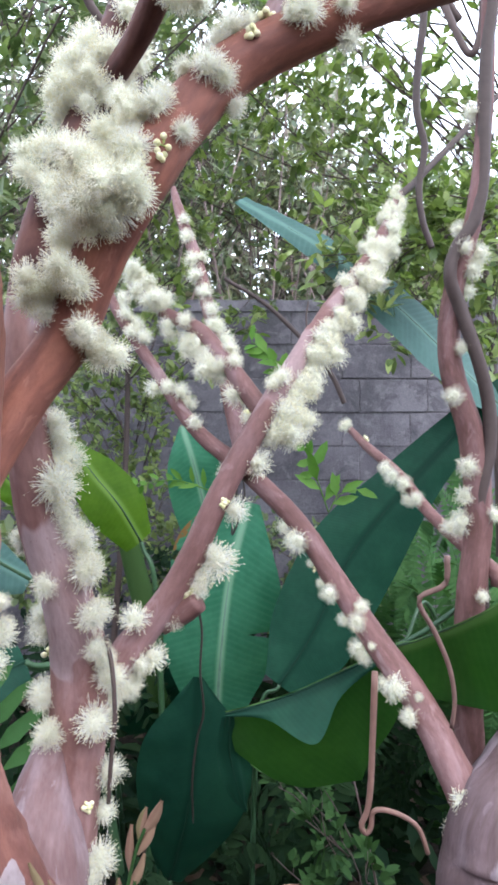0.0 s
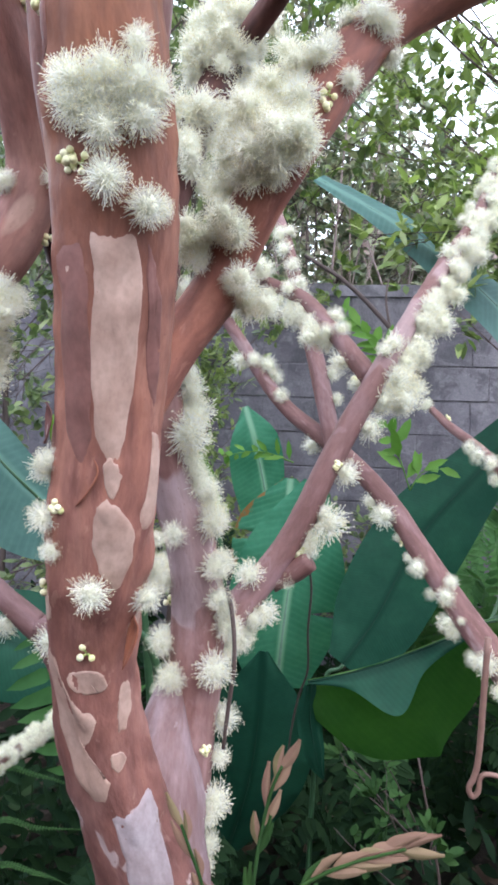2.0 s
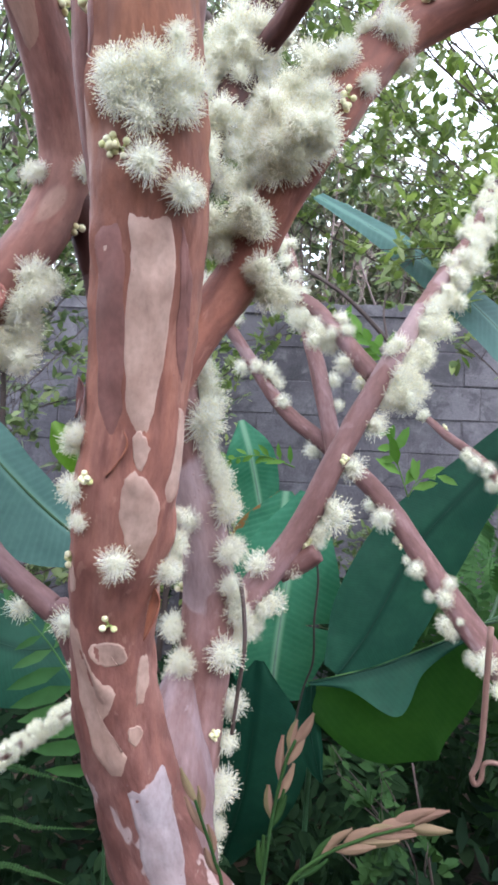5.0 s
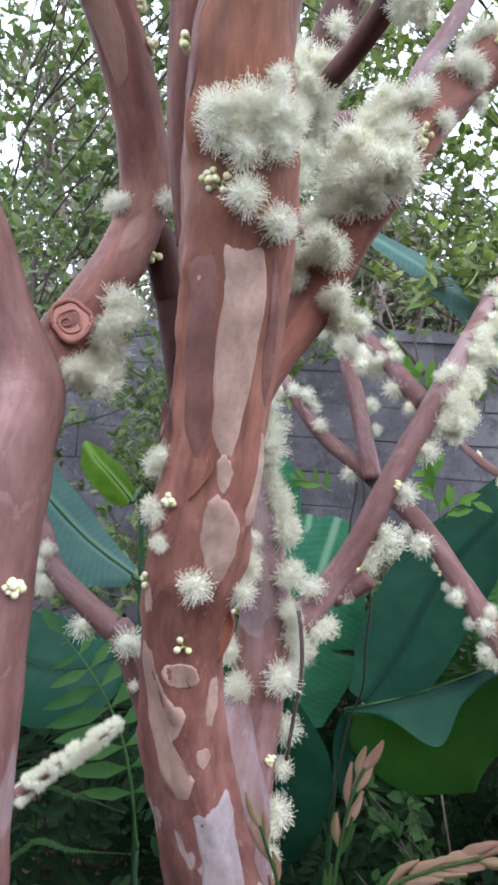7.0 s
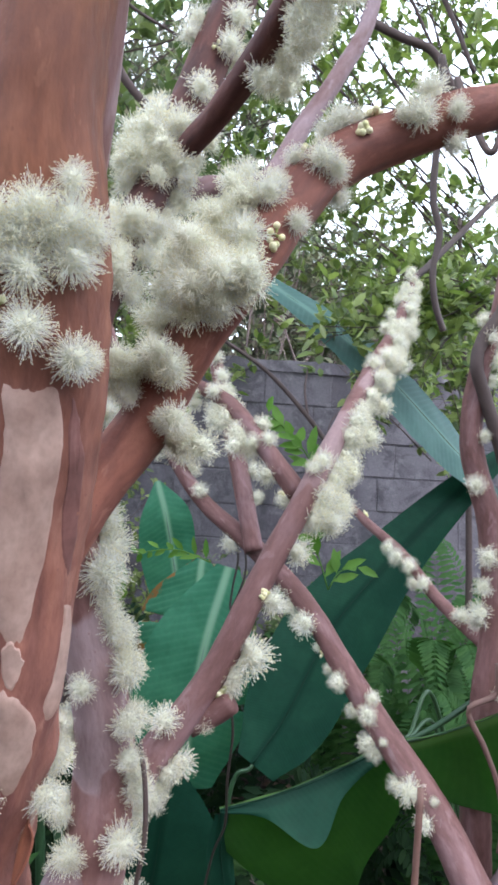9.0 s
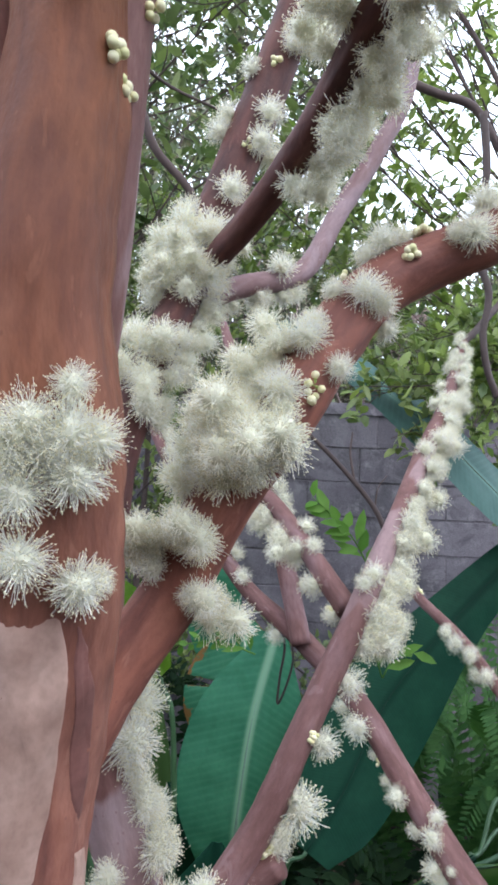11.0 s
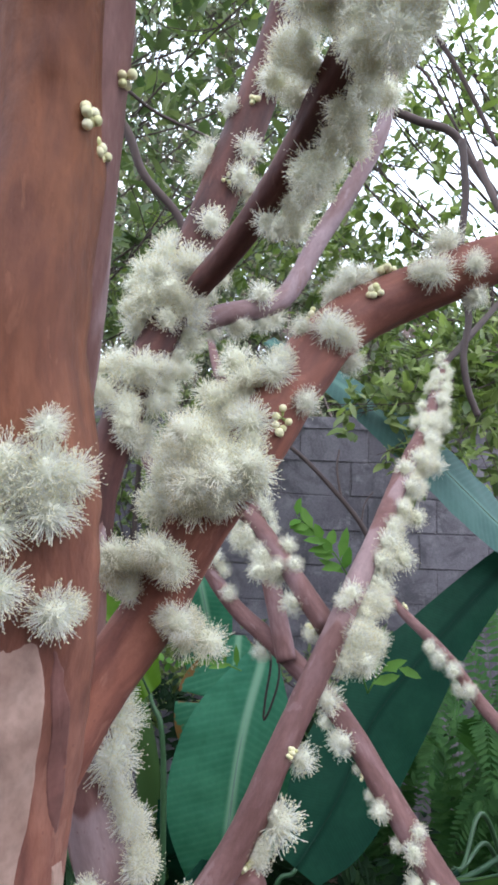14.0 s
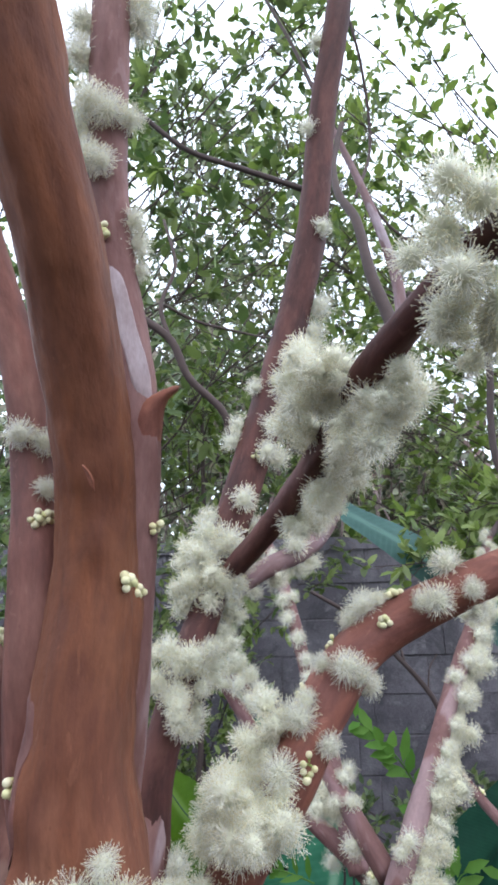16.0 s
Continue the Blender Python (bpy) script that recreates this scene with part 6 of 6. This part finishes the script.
vine([(0.277, 0.95, 2.094), (0.2918, 0.93, 2.022), (0.3172, 0.92, 1.962), (0.3299, 0.91, 1.984), (0.3327, 0.9, 2.073)], 0.006, BARK_VINE, "thick dark vine hanging from above", 0.8)
vine([(0.1649, 0.530, 1.3056), (0.1630, 0.530, 1.2821), (0.1414, 0.530, 1.2694), (0.1546, 0.530, 1.2422), (0.1663, 0.530, 1.2140), (0.1710, 0.530, 1.1858), (0.1686, 0.530, 1.1623)], 0.0026, VINE, "brown vine trailing over a leaf", 0.7)
# leafy twigs that hang before the wall
hanging = thing("shrub", (0.55, 1.5, 0), "thin leafy twigs with fresh green leaves, before the wall", "shrub", "shrubs")
rnd, crown, wood = random.Random(31), Bag(), Bag()
wood.add(*tube([(0.55, 1.5, 0), (0.6, 1.48, 0.8), (0.66, 1.44, 1.45), (0.62, 1.4, 2.1)], 0.008, 8, 0.05, 0.5))
for k in range(15):
    tip = np.array((rnd.uniform(0.08, 0.41), rnd.uniform(1.3, 1.48), rnd.uniform(1.67, 1.96)))
    sprays(crown, wood, (0.56, 1.41, 1.92), [tip], rnd, leaves=22, length=0.038, spread=0.06, r=0.0022)
under(tagged(put("crown", crown.mesh("crown", SHRUB)), kind="stuff"), hanging)
under(put("stem_wood", wood.mesh("stem_wood", BARK_VINE)), hanging)


# bare and dark twigs behind
def bough(tree, points, radius, taper):
    v, f = tube(points, radius, 7, 0.01, taper)
    return under(put("bough", mesh_of("bough", v, f, BARK_VINE)), tree)


vine([(-0.0503, 1.308, 1.737), (0.03371, 1.307, 1.684), (0.1074, 1.308, 1.614), (0.1672, 1.31, 1.543), (0.1966, 1.313, 1.481)], 0.004, BARK_VINE, "bare grey twig behind the branches", 1.4, "bare_twig")
vine([(0.1257, 1.308, 1.598), (0.1181, 1.314, 1.651), (0.1228, 1.32, 1.693)], 0.0028, BARK_VINE, "bare grey twig behind the branches", 0.6, "bare_twig")
vine([(0.1672, 1.31, 1.543), (0.1746, 1.316, 1.584), (0.1925, 1.322, 1.61)], 0.002, BARK_VINE, "bare grey twig behind the branches", 0.6, "bare_twig")
bough(dark_tree, [(-0.3575, 1.002, 2.232), (-0.291, 1.024, 2.185), (-0.2576, 1.05, 2.114), (-0.1972, 1.076, 2.052), (-0.1844, 1.097, 1.991)], 0.0085, 0.8)
bough(dark_tree, [(-0.291, 1.024, 2.185), (-0.3082, 1.02, 2.256), (-0.2836, 1.025, 2.345), (-0.3118, 1.037, 2.462)], 0.005, 0.6)
bough(dark_tree, [(-0.2985, 1.003, 2.246), (-0.2448, 1.063, 2.239), (-0.1625, 1.124, 2.24), (-0.1083, 1.179, 2.251)], 0.0035, 0.6)
bough(light_tree, [(-0.2804, 0.7336, 2.43), (-0.2083, 0.759, 2.374), (-0.1216, 0.7777, 2.343), (-0.03057, 0.7968, 2.312)], 0.004, 1.3)
bough(light_tree, [(0.06678, 0.626, 1.957), (0.05531, 0.6307, 2.004), (0.04306, 0.6347, 2.053), (0.03283, 0.6488, 2.137), (0.01583, 0.6706, 2.194), (0.01393, 0.707, 2.277), (0.03228, 0.7317, 2.369)], 0.0085, 0.5)
bough(light_tree, [(0.1608, 1.07, 2.271), (0.22, 1.073, 2.249), (0.2791, 1.076, 2.231), (0.3199, 1.084, 2.175), (0.3605, 1.091, 2.123)], 0.008, 0.9)
bough(light_tree, [(0.2768, 1.23, 2.585), (0.3247, 1.238, 2.529), (0.3733, 1.249, 2.451), (0.4345, 1.265, 2.338)], 0.006, 0.8)
bough(light_tree, [(0.2066, 1.331, 2.579), (0.2938, 1.333, 2.569), (0.3589, 1.347, 2.473), (0.3851, 1.353, 2.431)], 0.004, 0.8)
bough(light_tree, [(0.06672, 0.9266, 2.916), (0.1042, 0.9841, 2.751), (0.1137, 1.035, 2.597), (0.07085, 0.9789, 2.432)], 0.003, 1.2)
bough(light_tree, [(0.08245, 0.9736, 2.452), (0.1318, 1.002, 2.38), (0.2032, 1.026, 2.328)], 0.003, 0.7)
bough(light_tree, [(0.1874, 0.9482, 1.638), (0.2207, 0.986, 1.761), (0.27, 1.028, 1.822), (0.332, 1.068, 1.892), (0.4583, 1.148, 2.035)], 0.0065, 0.8)


def straw(label, stem, first, count, length, width, seed, leaves=0):
    """A thin green stalk whose upper part is sheathed in dry pointed bracts, with a few green blades below."""
    rnd = random.Random(seed)
    base = np.array(stem[0]) * (1, 1, 0)
    top = thing("dry_stalk", tuple(base), label, "dry stalk", "dry stalks")
    v, f = tube([base, base * 0.5 + np.array(stem[0]) * (0.5, 0.5, 0.4) - (0.004, 0, 0), np.array(stem[0]) * (1, 1, 0.75) - (0.004, 0, 0), np.array(stem[0]) - (0.002, 0, 0.06), *stem], 0.0016, 6, 0.02, 0.7)
    under(put("stalk", mesh_of("stalk", v, f, LOW_LEAF)), top)
    c = spline(stem, 60)
    for k in range(count + leaves):
        green = k >= count
        s = rnd.uniform(0.05, first) if green else first + (0.98 - first) * k / max(1, count - 1)
        i = min(57, int(s * 59))
        d = unit(c[i + 2] - c[i])
        side = unit(np.cross(d, (0, -1, 0))) * (1 if k % 2 else -1)
        long = length * rnd.uniform(0.75, 1.15)
        way = unit(d + side * rnd.uniform(0.1, 0.34) + np.array((0, rnd.uniform(-0.25, 0.1), 0)))
        p = c[i]
        w = width * rnd.uniform(0.8, 1.2) * (0.55 if green else 1)
        pts = [p, p + way * long * 0.33 + side * 0.0012, p + way * long * 0.68 + side * 0.001, p + way * long]
        b = blade(pts, [w * 0.5, w, w * 0.75, 0.0005], [w * 0.5, w, w * 0.75, 0.0005], (0.2 * rnd.uniform(-1, 1), -1, 0.3), 0.7, 0.0008, k, (), 14, 4)
        under(put("green_blade" if green else "husk", b.mesh("husk", LOW_LEAF if green else STRAW, "blade")), top)
    return top


straw("green stalk with dry pink-brown husks at its tip", [(-0.0790, 0.378, 1.0737), (-0.0767, 0.378, 1.1022), (-0.0730, 0.378, 1.1308), (-0.0676, 0.378, 1.1559), (-0.0619, 0.378, 1.1705)], 0.42, 6, 0.026, 0.0034, 1, 4)
straw("bent stalk with drooping dry husks", [(-0.0637, 0.400, 1.0592), (-0.0443, 0.400, 1.0831), (-0.0154, 0.400, 1.0990), (0.0045, 0.400, 1.1061), (0.0190, 0.400, 1.1109)], 0.3, 13, 0.026, 0.0036, 2, 4)
straw("short dry husk beside the trunk", [(-0.1050, 0.392, 1.0616), (-0.1107, 0.392, 1.0832), (-0.1190, 0.392, 1.1046), (-0.1253, 0.392, 1.1207)], 0.2, 5, 0.024, 0.0028, 3)


# ---- the pieces of the wall ----
blocks, half = [block_mesh(i, 0.4) for i in range(6)], block_mesh(9, 0.2)
rnd = random.Random(12)
for course in range(COURSES):
    x = WALL_X0 + (0.2 if course % 2 else 0.4) * 0.5 + WALL_SHIFT
    while x < WALL_X1 - 0.2:
        b = put("block", rnd.choice(blocks), wall)
        b.location = (x, WALL_Y + 0.022 + rnd.uniform(-0.003, 0.003), course * COURSE + 0.1 + WALL_BASE)
        x += 0.4
